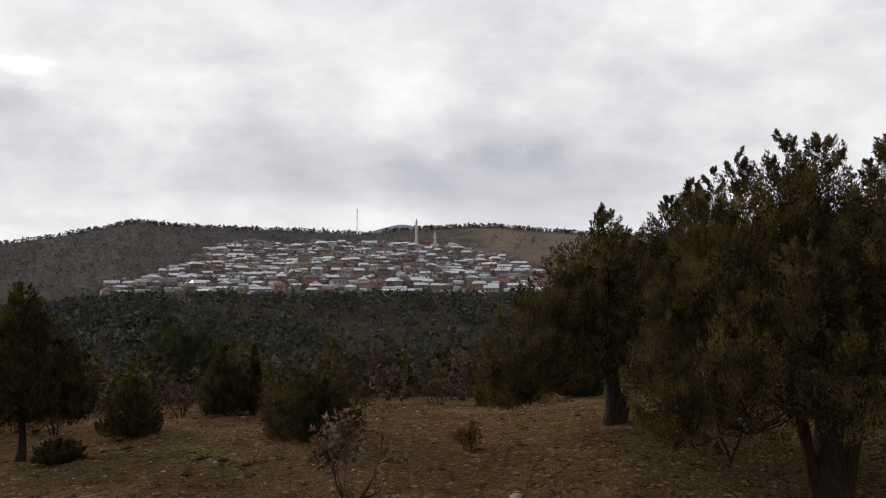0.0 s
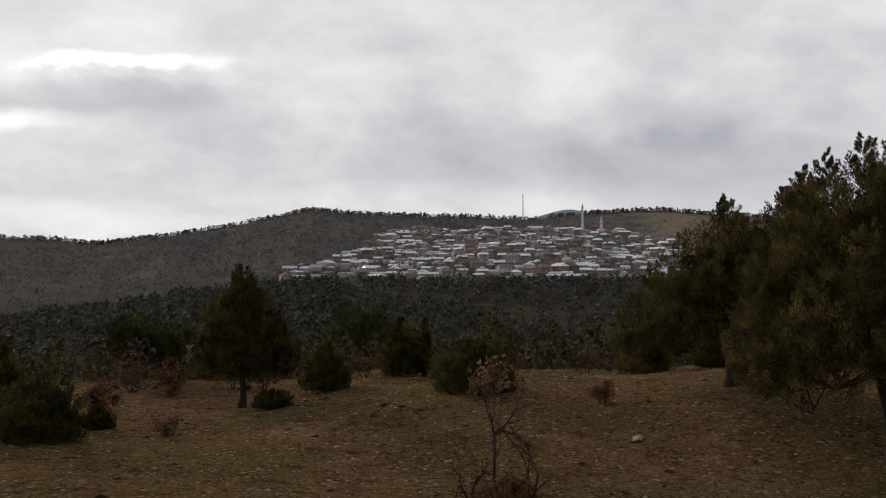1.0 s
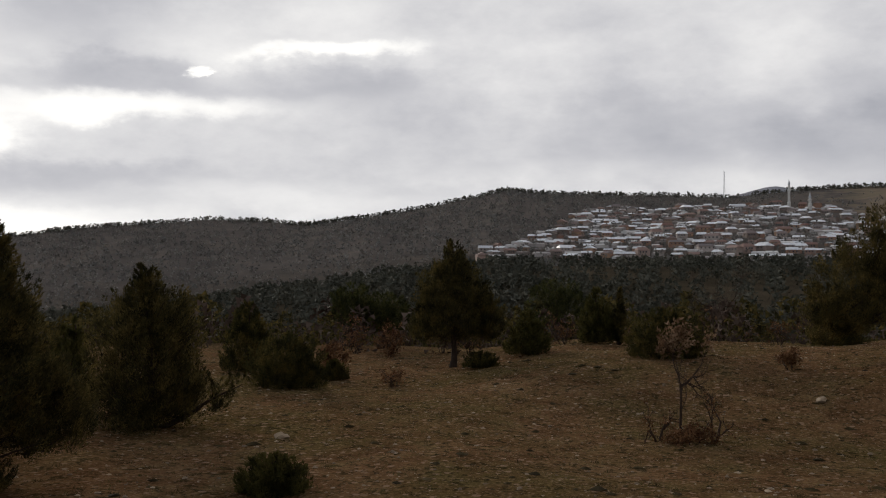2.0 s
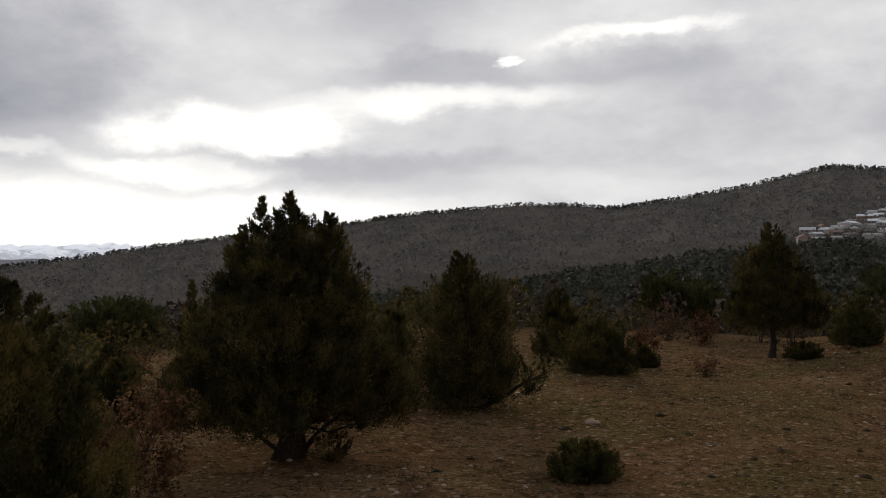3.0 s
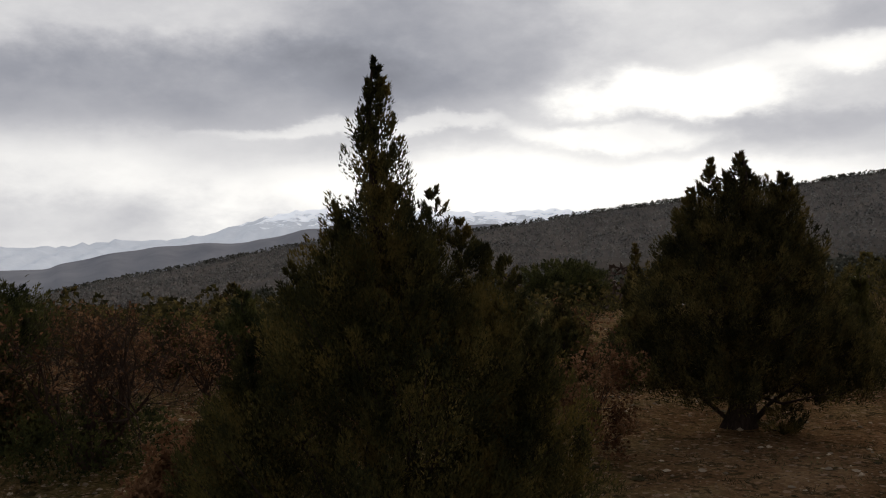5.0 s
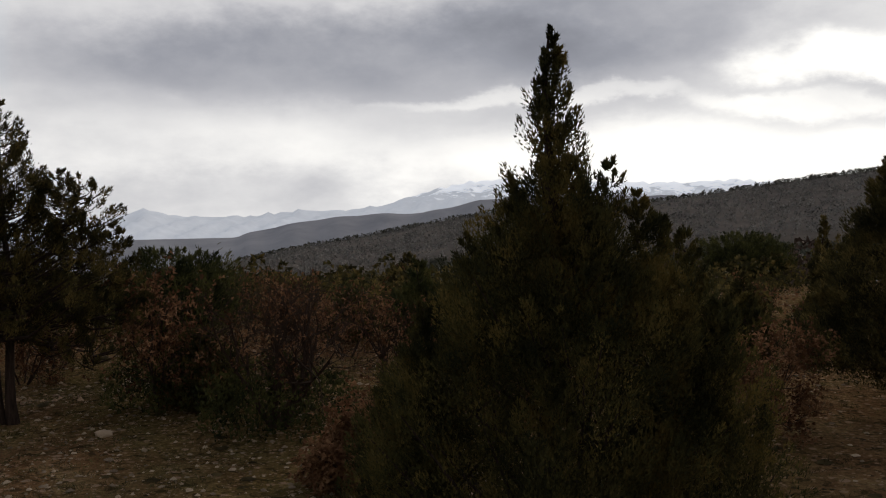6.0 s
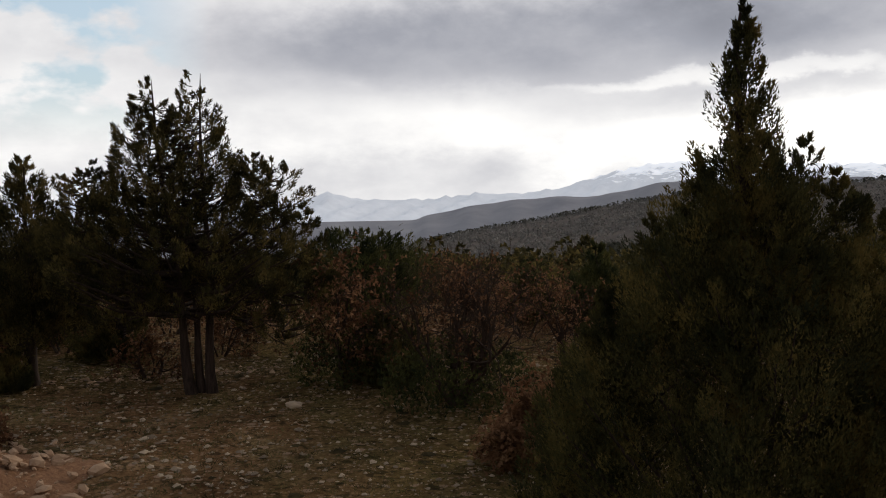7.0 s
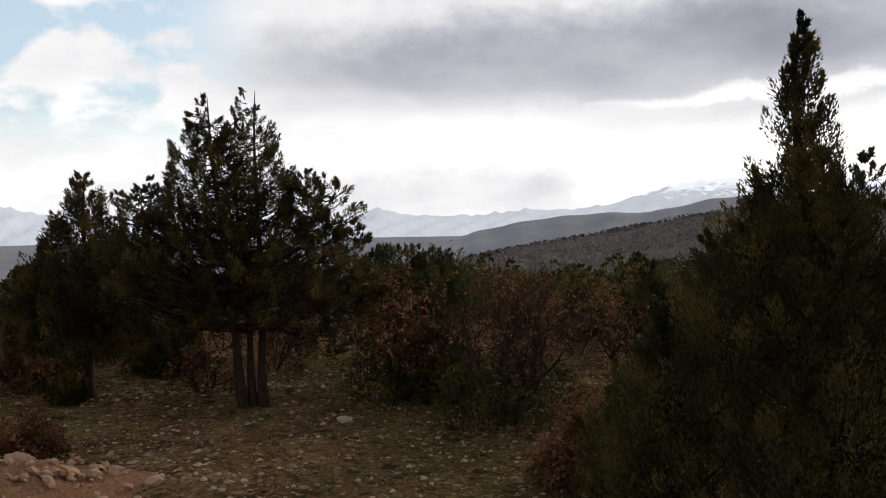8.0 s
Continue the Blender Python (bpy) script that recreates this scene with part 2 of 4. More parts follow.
TURF = foliage("green_turf", (0.035, 0.042, 0.012), (0.075, 0.088, 0.026), (0.13, 0.14, 0.045))
BARK = bark("juniper_bark", (0.018, 0.012, 0.009), (0.075, 0.048, 0.034))
TWIG = bark("grey_brown_twig", (0.024, 0.015, 0.010), (0.092, 0.057, 0.040))
STONE = stone_mat("limestone", (0.11, 0.072, 0.040), (0.45, 0.33, 0.21))
RUBBLE = stone_mat("reddish_rubble", (0.15, 0.080, 0.040), (0.46, 0.29, 0.165))
EARTH = bark("reddish_loose_earth", (0.13, 0.062, 0.030), (0.33, 0.175, 0.092))
CUSHION = foliage("dark_cushion_plant", (0.030, 0.022, 0.010), (0.062, 0.046, 0.020), (0.12, 0.085, 0.038))
BROWN_SCRUB = foliage("leafless_brown_scrub", (0.045, 0.030, 0.022), (0.085, 0.058, 0.044), (0.14, 0.10, 0.075), 0.5)
# leaf colour lightened and greyed to stand in for haze on the middle slopes
HAZED_MID_TREES = foliage("hazed_slope_foliage", (0.060, 0.060, 0.046), (0.100, 0.096, 0.072), (0.150, 0.134, 0.096), 0.22, 0.12)
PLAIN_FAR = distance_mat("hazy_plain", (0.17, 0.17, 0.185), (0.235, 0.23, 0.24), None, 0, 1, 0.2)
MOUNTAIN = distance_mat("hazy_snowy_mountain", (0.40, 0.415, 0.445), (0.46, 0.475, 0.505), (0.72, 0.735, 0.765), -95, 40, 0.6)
WALLS = paint_mat("house_plaster", [(0.0, (0.52, 0.44, 0.38)), (0.2, (0.20, 0.14, 0.11)), (0.45, (0.60, 0.53, 0.48)),
                                    (0.6, (0.30, 0.165, 0.115)), (0.8, (0.45, 0.27, 0.165)), (1.0, (0.18, 0.15, 0.13))])
# near-white, non-metallic base: the sky's glint is put into the roof colour
METAL_ROOF = paint_mat("sky_glint_metal_roof", [(0.0, (0.95, 0.95, 0.95)), (0.7, (0.88, 0.88, 0.88)), (1.0, (0.6, 0.6, 0.61))], 0.4, 0.0)
TILE_ROOF = paint_mat("weathered_tile_roof", [(0.0, (0.22, 0.11, 0.08)), (0.5, (0.30, 0.19, 0.15)), (1.0, (0.20, 0.17, 0.16))])
SHED = stone_mat("weathered_shed", (0.14, 0.095, 0.07), (0.80, 0.76, 0.72))
WINDOW = paint_mat("dark_window", [(0.0, (0.03, 0.035, 0.045)), (1.0, (0.06, 0.06, 0.07))], 0.2)
PALE_STONE = paint_mat("pale_cut_stone", [(0.0, (0.62, 0.60, 0.57)), (1.0, (0.66, 0.64, 0.6))])
STEEL = paint_mat("galvanised_steel", [(0.0, (0.38, 0.39, 0.41)), (1.0, (0.42, 0.43, 0.45))], 0.5, 0.8)


# ---- the lie of the land, by azimuth (degrees, anticlockwise from +y) and distance ----
def curve(az, text):
    pts = [tuple(map(float, q.split(":"))) for q in text.split()]
    return np.interp(az, [p[0] for p in pts], [p[1] for p in pts])


MID = "-40:.7 -10:.75 11:.7 14.3:.2 17.6:0 21:-.7 24.5:-1.05 28:-1.6 31:-2.0 36:-2.4 45:-3 60:-3.8 80:-4.7 180:-4.7"
RIDGE = ("-180:2 -60:3 -17:4.1 -13:4.45 -10.4:4.74 -7:4.66 -4:4.42 -2.6:4.28 -1:4.36 3:4.5 6:4.55 8.3:4.66 10.2:4.82 11.4:4.6 14.3:3.95 17.6:3.35 "
         "20.7:2.9 22.2:2.72 24.4:2.9 27.8:2.95 31:2.65 34.2:2.4 38.4:1.82 44.4:1.05 47.7:.65 51:.15 54.2:-.32 57:-.65 61:-.85 65:-1.1 "
         "69:-1.72 72.5:-2.42 75.7:-2.95 79:-3.55 81:-4 83:-4.15 90:-4.5 130:-4.5 180:2")
SECOND = "-40:3.5 -8.4:4.2 -5.4:4.84 -3.6:4.66 -2.2:4.2 2:3.6 20:1 45:-.4 60:-.1 64.1:-.16 65.9:-.37 69.4:-1.1 72.7:-1.15 76:-1.46 79.4:-2.1 80.4:-2.45 86.4:-2.47 180:-2.47"
SNOW = ("-40:1 20:.5 49:.57 51.5:.75 54:.6 57:.64 60:.72 64:.89 66:.83 67.8:.53 70:-.05 71.7:-.6 74.3:-.9 76.7:-.85 79.4:-1.15 82.4:-1.18 "
        "84.4:-1 85.5:-.6 86.4:-1 87.8:-1.15 92:-1.1 98:-1 103.5:-.94 104.6:-.66 106.3:-.27 110:.2 150:.3")
EDGE = "-180:60 -60:40 -30:29 0:29.6 10:30 17:33 30:36 42:31 50:25 65:21 80:19 110:22 180:60"


def smooth(a, b, v):
    u = np.clip((v - a) / (b - a), 0, 1)
    return u * u * (3 - 2 * u)


def tan_of(el):
    return np.tan(np.radians(el))


def land(x, y):
    """Height of the ground; x and y are arrays."""
    x, y = np.asarray(x, float), np.asarray(y, float)
    r = np.hypot(x, y) + 1e-6
    az = np.degrees(np.arctan2(-x, y))
    near = (0.78 + 0.3 * smooth(-7, -13, az)) * smooth(19, 25, r) * smooth(15, 4, az) - 0.2 * smooth(12, 16, r) * smooth(15, 4, az)
    near = near * smooth(-80, -40, az)
    near = near + 0.05 * np.sin(x * 0.9 + 1.3) * np.sin(y * 0.8) * smooth(4, 10, r)
    near = near + 0.02 * np.sin(x * 2.7) * np.sin(y * 2.3 + x)
    edge = curve(az, EDGE)
    out = np.maximum(r - edge, 0)
    fall = near - 0.13 * out * out / (out + 14)
    zv = -15.0
    zm = EYE + 300 * tan_of(curve(az, MID)) - 2.0
    zb = EYE + 600 * tan_of(curve(az, MID) - 0.1)
    zr = EYE + 1000 * tan_of(curve(az, RIDGE))
    wave = 2.2 * np.sin(az * 0.55 + r * 0.004) + 1.3 * np.sin(az * 1.7 + 1 + r * 0.009)
    z1 = np.minimum(fall, 5)
    z = np.where(r < 90, z1, 0)
    z90 = near - 0.13 * np.maximum(90 - edge, 0) ** 2 / (np.maximum(90 - edge, 0) + 14)
    z = np.where((r >= 90) & (r < 130), z90 + (zv - z90) * smooth(90, 130, r), z)
    z = np.where((r >= 130) & (r < 300), zv + (zm - zv) * smooth(120, 310, r), z)
    zlow = np.minimum(zm, zb) - 9
    z = np.where((r >= 300) & (r < 420), zm + (zlow - zm) * smooth(300, 420, r), z)
    z = np.where((r >= 420) & (r < 600), zlow + (zb - zlow) * smooth(420, 600, r), z)
    u = np.clip((r - 600) / 400, 0, 1)
    z = np.where((r >= 600) & (r < 1000), zb + (zr - zb) * u ** 0.92 + wave * np.sin(np.clip(u, 0, 1) * math.pi), z)
    z = np.where(r >= 1000, zr - (zr + 150) * smooth(1000, 1500, r), z)
    return z


def mesh_from(name, verts, faces, mat, smooth_faces=False):
    me = bpy.data.meshes.new(name)
    verts, faces = np.asarray(verts, np.float32), np.asarray(faces, np.int32)
    nv, nf, k = len(verts), len(faces), faces.shape[1]
    me.vertices.add(nv)
    me.vertices.foreach_set("co", verts.ravel())
    me.loops.add(nf * k)
    me.loops.foreach_set("vertex_index", faces.ravel())
    me.polygons.add(nf)
    me.polygons.foreach_set("loop_start", np.arange(0, nf * k, k, dtype=np.int32))
    me.polygons.foreach_set("use_smooth", np.full(nf, smooth_faces))
    me.materials.append(mat)
    me.update(calc_edges=True)
    return me


def polar_sheet(name, az, radii, height, mat):
    A, R = np.meshgrid(np.radians(az), radii, indexing="ij")
    X, Y = -np.sin(A) * R, np.cos(A) * R
    Z = height(X, Y, np.degrees(A), R)
    n, k = A.shape
    idx = np.arange(n * k).reshape(n, k)
    f = np.stack([idx[:-1, :-1], idx[:-1, 1:], idx[1:, 1:], idx[1:, :-1]], -1).reshape(-1, 4)[:, ::-1]
    return new(name, mesh_from(name, np.stack([X, Y, Z], -1).reshape(-1, 3), f, mat, True))


view_az = np.concatenate([np.arange(-180, -40, 3.0), np.arange(-40, 120, 0.5), np.arange(120, 180.1, 3.0)])
rings = np.concatenate([[0.0], np.arange(0.5, 40, 0.5), np.sort(np.concatenate([np.geomspace(40, 1700, 110), [300, 600, 985, 1000, 1012]]))])
tagged(polar_sheet("ground", view_az, rings, lambda X, Y, A, R: land(X, Y), SOIL),
       "stony brown pasture with sparse grass, falling to wooded slopes", "ground", kind="structure")


def plain_height(X, Y, A, R):
    zs = EYE + 2200 * tan_of(curve(A, SECOND))
    lowland = EYE + 3300 * tan_of(-2.5)
    z = lowland - 15 + (zs - lowland + 15) * smooth(1600, 2200, R)
    return np.where(R > 2200, zs + (lowland - zs) * smooth(2200, 2800, R), z) + 4 * np.sin(A * 2.3) * smooth(1700, 2000, R) * smooth(2300, 2100, R) * (curve(A, SECOND) > -2.3)


def mountain_height(X, Y, A, R):
    top = EYE + 4200 * tan_of(curve(A, SNOW))
    lowland = EYE + 3300 * tan_of(-2.5)
    rough = 9 * np.sin(A * 3.1 + R * 0.01) + 6 * np.sin(A * 7.3 - R * 0.017)
    u = np.clip((R - 3000) / 1200, 0, 1)
    top = top + 5 * np.sin(A * 5.3) * np.sin(A * 2.1) + 3 * np.sin(A * 11.7 + 1) + 1.6 * np.sin(A * 29)
    z = lowland + (top - lowland) * u ** 1.1 + rough * np.sin(u * math.pi)
    return np.where(R > 4200, top - (R - 4200) * 0.3, z)


far_az = np.arange(-30, 130.1, 0.35)
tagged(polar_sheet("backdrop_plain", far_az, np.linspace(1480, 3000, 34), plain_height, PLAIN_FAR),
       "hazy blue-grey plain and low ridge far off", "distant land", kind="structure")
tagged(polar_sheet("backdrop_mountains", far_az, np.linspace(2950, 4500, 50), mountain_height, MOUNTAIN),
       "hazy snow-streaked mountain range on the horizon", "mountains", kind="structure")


# ---- builders ----
def part(name, me, parent, label=""):
    ob = new(name, me)
    ob.parent = parent
    return tagged(ob, label)


def thing(name, x, y, label, category, group="", z=None, turn=0.0):
    ob = new(name)
    ob.empty_display_size = 0.2
    z = float(land(x, y)) if z is None else z
    ob.matrix_basis = pose(x, y, z, 0, 0, turn)
    return tagged(ob, label, category, group)


def tubes(lines, sides=6):
    """Tapered limbs: each line is a list of (point, radius). Returns vertices and quads."""
    V, Fc, base = [], [], 0
    for line in lines:
        pts = [Vector(p) for p, _ in line]
        for i, (p, r) in enumerate(line):
            d = (pts[min(i + 1, len(pts) - 1)] - pts[max(i - 1, 0)]).normalized()
            side = d.cross(Vector((0.31, 0.9, 0.2))).normalized()
            up = d.cross(side)
            for k in range(sides):
                a = 2 * math.pi * k / sides
                V.append(pts[i] + (side * math.cos(a) + up * math.sin(a)) * r)
        for i in range(len(line) - 1):
            for k in range(sides):
                a, b = base + i * sides + k, base + i * sides + (k + 1) % sides
                Fc.append((a, b, b + sides, a + sides))
        base += len(line) * sides
    return V, Fc


def unit(v):
    return v / (np.linalg.norm(v, axis=-1, keepdims=True) + 1e-9)


def blades(p, d, length, width, rng, per=3, loose=0.38, face=None):
    """Small pointed leaves at points p along directions d: per blades at each point."""
    n = len(p)
    p, d = np.repeat(p, per, 0), np.repeat(d, per, 0)
    length = np.repeat(np.broadcast_to(length, n), per) * rng.uniform(0.6, 1.25, n * per)
    d = unit(d + rng.normal(0, loose, d.shape))
    side = unit(np.cross(d, rng.normal(0, 1, d.shape) if face is None else face + rng.normal(0, 0.35, d.shape)))
    w = (np.repeat(np.broadcast_to(width, n), per) * rng.uniform(0.7, 1.3, n * per))[:, None]
    L = length[:, None]
    v = np.stack([p + side * w, p + d * L, p + d * L * 0.1 - side * w], 1).reshape(-1, 3)
    return v, np.arange(len(v)).reshape(-1, 3)


def crown_branches(cones, n, rng, rise, lobes):
    """Branches over a crown made of several leaders (cx, cy, z0, z1, radius, shape: 1 pointed, 0 round). Returns starts and tips."""
    size = np.array([(c[4] + 0.28) * (c[3] - c[2]) for c in cones])
    which = rng.choice(len(cones), n, p=size / size.sum())
    C = np.array([c[:5] for c in cones])[which]
    pointed = np.array([c[5] for c in cones])[which] > 0.5
    u = rng.uniform(0, 1, n)
    u = np.where(pointed & (C[:, 4] > 0.6), 1 - (1 - 0.985 * u) ** 0.8, 0.985 * u)
    v = np.abs(2 * u - 1)
    rad = np.where(pointed, np.minimum(1, (u + 0.05) / 0.09) ** 0.5 * (1 - u) ** 0.78, np.sqrt(np.clip(1 - v ** np.where(u < 0.5, 5.0, 2.0), 0.02, 1)))
    a = rng.uniform(0, 2 * math.pi, n)
    ph = which * 1.7
    lob = 1 + lobes * np.sin(3 * a + 8 * u + ph) * np.sin(2 * a - 13 * u + ph) + rng.normal(0, 0.05, n)
    r = np.maximum(C[:, 4] * rad * lob, 0.03)
    tip = np.stack([C[:, 0] + np.cos(a) * r, C[:, 1] + np.sin(a) * r, C[:, 2] + u * (C[:, 3] - C[:, 2])], 1)
    drop = np.minimum(r * rise * rng.uniform(0.6, 1.3, n), np.maximum(tip[:, 2] - 0.85 * np.maximum(C[:, 2], 0.05), 0.01))
    start = np.stack([C[:, 0], C[:, 1], tip[:, 2] - drop - 0.05 * (1 - u)], 1)
    return start, tip, r, C[:, 3] - tip[:, 2]


def juniper(name, x, y, label, cones, trunks, mat, seed, n=300, tuft=18, sprays=6, plume=0.42, leaf=0.055, wide=0.007, rise=1.0, lobes=0.25,
            limbs=26, category="tree", group="", inner=0.28):
    """A conifer: trunk, limbs and a crown of branches that end in feathery plumes of small leaves."""
    rng = np.random.default_rng(seed)
    top = thing(name, x, y, label, category, group)
    start, tip, r, below = crown_branches(cones, n, rng, rise, lobes)
    span = tip - start
    ln = np.linalg.norm(span, axis=1)
    way = unit(span)
    # each branch ends in an upswept plume of small leaves
    axis = unit(way * 0.62 + np.array([0, 0, 0.7]) + rng.normal(0, 0.16, (n, 3)))
    plume_l = plume * rng.uniform(0.6, 1.3, n) * np.clip(0.24 + 1.3 * r, 0.3, 1.0) * np.clip(0.38 + 1.3 * below, 0.38, 1.0)
    m = int(tuft * sprays * (1 - inner))
    u = rng.uniform(0, 1, (n, m)) ** 0.85
    out = rng.normal(0, 1, (n, m, 3))
    out = unit(out - (out * axis[:, None]).sum(-1, keepdims=True) * axis[:, None])
    rr = 0.30 * plume_l[:, None] * np.sin(np.pi * np.clip(0.12 + 0.86 * u, 0, 1)) ** 0.8 * np.sqrt(rng.uniform(0.02, 1, (n, m)))
    base = tip - axis * (0.62 * plume_l)[:, None]
    q1 = base[:, None] + axis[:, None] * (plume_l[:, None] * u)[..., None] + out * rr[..., None]
    d1 = unit(axis[:, None] * 0.9 + out * (0.55 * (1.1 - u))[..., None])
    keep = rng.uniform(0, 1, (n, m)) < np.clip(plume_l / plume, 0.3, 1)[:, None]
    # thinner leaf along the inner part of the branch
    k = max(int(tuft * sprays * inner), 1)
    f = 1 - 0.8 * rng.uniform(0, 1, (n, k)) ** 1.2
    q2 = start[:, None] + span[:, None] * f[..., None] + rng.normal(0, 0.05 + 0.1 * plume, (n, k, 3)) * np.clip(r, 0.1, 1)[:, None, None]
    q2[..., 2] -= 0.10 * ln[:, None] * np.sin(f * math.pi)
    d2 = unit(way[:, None] * 0.7 + rng.normal(0, 0.42, q2.shape) + np.array([0, 0, 0.4]))
    q = np.concatenate([q1[keep], q2.reshape(-1, 3)])
    dd = np.concatenate([d1[keep], d2.reshape(-1, 3)])
    ff = np.concatenate([(out + 0.35 * axis[:, None])[keep], rng.normal(0, 1, (n * k, 3))])
    v, fc = blades(q, dd, leaf, wide, rng, 1, 0.22, ff)
    v[:, 2] = np.maximum(v[:, 2], 0.02)
    part("crown", mesh_from("crown", v, fc, mat), top)
    lines = []
    for tx, ty, tr, hx, hy, hz in trunks:
        pts = []
        for i in range(13):
            u = i / 12
            wob = 0.04 * math.sin(u * 9 + seed) * (u > 0)
            flare = 1 + 0.5 * max(0, 0.1 - u) / 0.1
            pts.append(((tx + (hx - tx) * u + wob, ty + (hy - ty) * u + wob * 0.6, -0.1 + (hz + 0.1) * u), tr * flare * (1 - u) ** 0.85 * (1 + 0.06 * math.sin(i * 2.1 + seed)) + 0.004))
        lines.append(pts)
    V, Fc = tubes(lines, 12)
    V = np.array([tuple(q) for q in V])
    V[:, :2] += 0.02 * np.sin(V[:, 2:3] * 7 + V[:, :2] * 40) * np.minimum(1, trunks[0][2] * 4)
    part("trunk", mesh_from("trunk", V, Fc, BARK, True), top, "fissured grey-brown trunk")
    lines = []
    for i in rng.choice(n, min(limbs, n), replace=False):
        a, b = Vector(start[i]), Vector(tip[i])
        m = a.lerp(b, 0.5) - Vector((0, 0, 0.09 * ln[i]))
        r0 = 0.006 + 0.014 * ln[i]
        lines.append([(a, r0), (a.lerp(m, 0.6), r0 * 0.8), (m, r0 * 0.6), (b, 0.003)])
    tagged(part("branchwork", mesh_from("branchwork", *tubes(lines, 4), BARK, True), top), kind="stuff")
    return top


def oak(name, x, y, label, height, width, seed, stems=4, depth=4, leaves=0.5, leaf_mat=None, leaf=0.06, stem_r=0.03, category="shrub",
        group="", fork=3, low=0.0, undergrowth=0.0):
    """A winter oak or shrub: forking stems, twigs and the dry leaves that still hang on them."""
    rng = np.random.default_rng(seed)
    top = thing(name, x, y, label, category, group)
    lines, tips, stem_lines = [], [], []

    def grow(p, d, ln, r, level):
        pts, q = [(p, r)], p
        segs = 3 if level < 3 else 2
        for i in range(segs):
            d = (d + Vector(rng.normal(0, 0.16, 3)) + Vector((0, 0, 0.07))).normalized()
            q = q + d * ln / segs
            pts.append((q, r * (1 - 0.54 * (i + 1) / segs)))
            if level >= depth - 2:
                tips.append((tuple(q), tuple(d)))
        (stem_lines if level == 0 else lines).append(pts)
        if level >= depth:
            return
        for _ in range(fork + (rng.uniform() < 0.4)):
            e = (d * 0.8 + Vector(rng.normal(0, 0.62, 3))).normalized()
            start = pts[rng.integers(1, segs + 1)][0]
            grow(start, e, ln * rng.uniform(0.55, 0.82), r * 0.52, level + 1)

    for s in range(stems):
        a = 2 * math.pi * (s + rng.uniform(0, 0.6)) / max(stems, 1)
        lean = 0 if stems == 1 else 0.5 * width / height * rng.uniform(0.4, 1.1)
        d = Vector((math.cos(a) * lean, math.sin(a) * lean, 1)).normalized()
        grow(Vector((math.cos(a) * 0.06 * (stems > 1), math.sin(a) * 0.06 * (stems > 1), -0.05)), d, height * rng.uniform(0.36, 0.46), stem_r * rng.uniform(0.7, 1.1), 0)
    pts = np.array([t[0] for t in tips])
    dirs = np.array([t[1] for t in tips])
    # fit the grown shape into its size
    zs = height / max(pts[:, 2].max(), 0.1)
    half = np.percentile(np.hypot(pts[:, 0], pts[:, 1]), 92)
    xs = min(1.6, max(0.5, width / 2 / half))

    def fitted(group_lines, sides):
        V, Fc = tubes(group_lines, sides)
        V = np.array([tuple(v) for v in V]) * (xs, xs, zs)
        return V, Fc
    for one in stem_lines:
        part("stem", mesh_from("stem", *fitted([one], 6), TWIG, True), top)
    tagged(part("twigwork", mesh_from("twigwork", *fitted(lines, 3), TWIG, True), top), kind="stuff")
    pts = pts * (xs, xs, zs)
    keep = rng.uniform(0, 1, len(pts)) < leaves
    keep &= pts[:, 2] > low * height
    if keep.any():
        k = np.repeat(np.where(keep)[0], 3)
        p = pts[k] + rng.normal(0, leaf * 0.7, (len(k), 3))
        d = unit(dirs[k] + rng.normal(0, 0.7, (len(k), 3)) + (0, 0, -0.3))
        v, f = blades(p, d, leaf, leaf * 0.33, rng, 2)
        part("foliage", mesh_from("foliage", v, f, leaf_mat or OAK_LEAF), top, "dry brown leaves still hanging")
    if undergrowth:
        m = int(1500 * undergrowth)
        a, rr = rng.uniform(0, 2 * math.pi, m), np.sqrt(rng.uniform(0, 1, m)) * width * 0.5
        p = np.stack([np.cos(a) * rr, np.sin(a) * rr, rng.uniform(0.02, 0.42, m) * height * (1.1 - rr / width)], 1)
        d = unit(rng.normal(0, 0.5, (m, 3)) + (0, 0, 0.9))
        v, f = blades(p, d, 0.07, 0.010, rng, 5)
        part("undergrowth", mesh_from("undergrowth", v, f, PINE), top, "dark green juniper sprouts at the foot")
    return top


def lump(rng, size, flat=0.6, sub=1):
    """One worn stone."""
    bm = bmesh.new()
    bmesh.ops.create_icosphere(bm, subdivisions=sub, radius=0.5)
    s = Vector((rng.uniform(0.7, 1.3), rng.uniform(0.6, 1.0), flat * rng.uniform(0.7, 1.2))) * size
    for v in bm.verts:
        v.co = Vector((v.co.x * s.x, v.co.y * s.y, v.co.z * s.z)) * rng.uniform(0.62, 1.22)
    v = np.array([tuple(q.co) for q in bm.verts])
    f = np.array([[q.index for q in face.verts] for face in bm.faces])
    bm.free()
    return v, f


def joined(pieces):
    V, Fc, base = [], [], 0
    for v, f in pieces:
        V.append(v)
        Fc.append(f + base)
        base += len(v)
    return np.concatenate(V), np.concatenate(Fc)


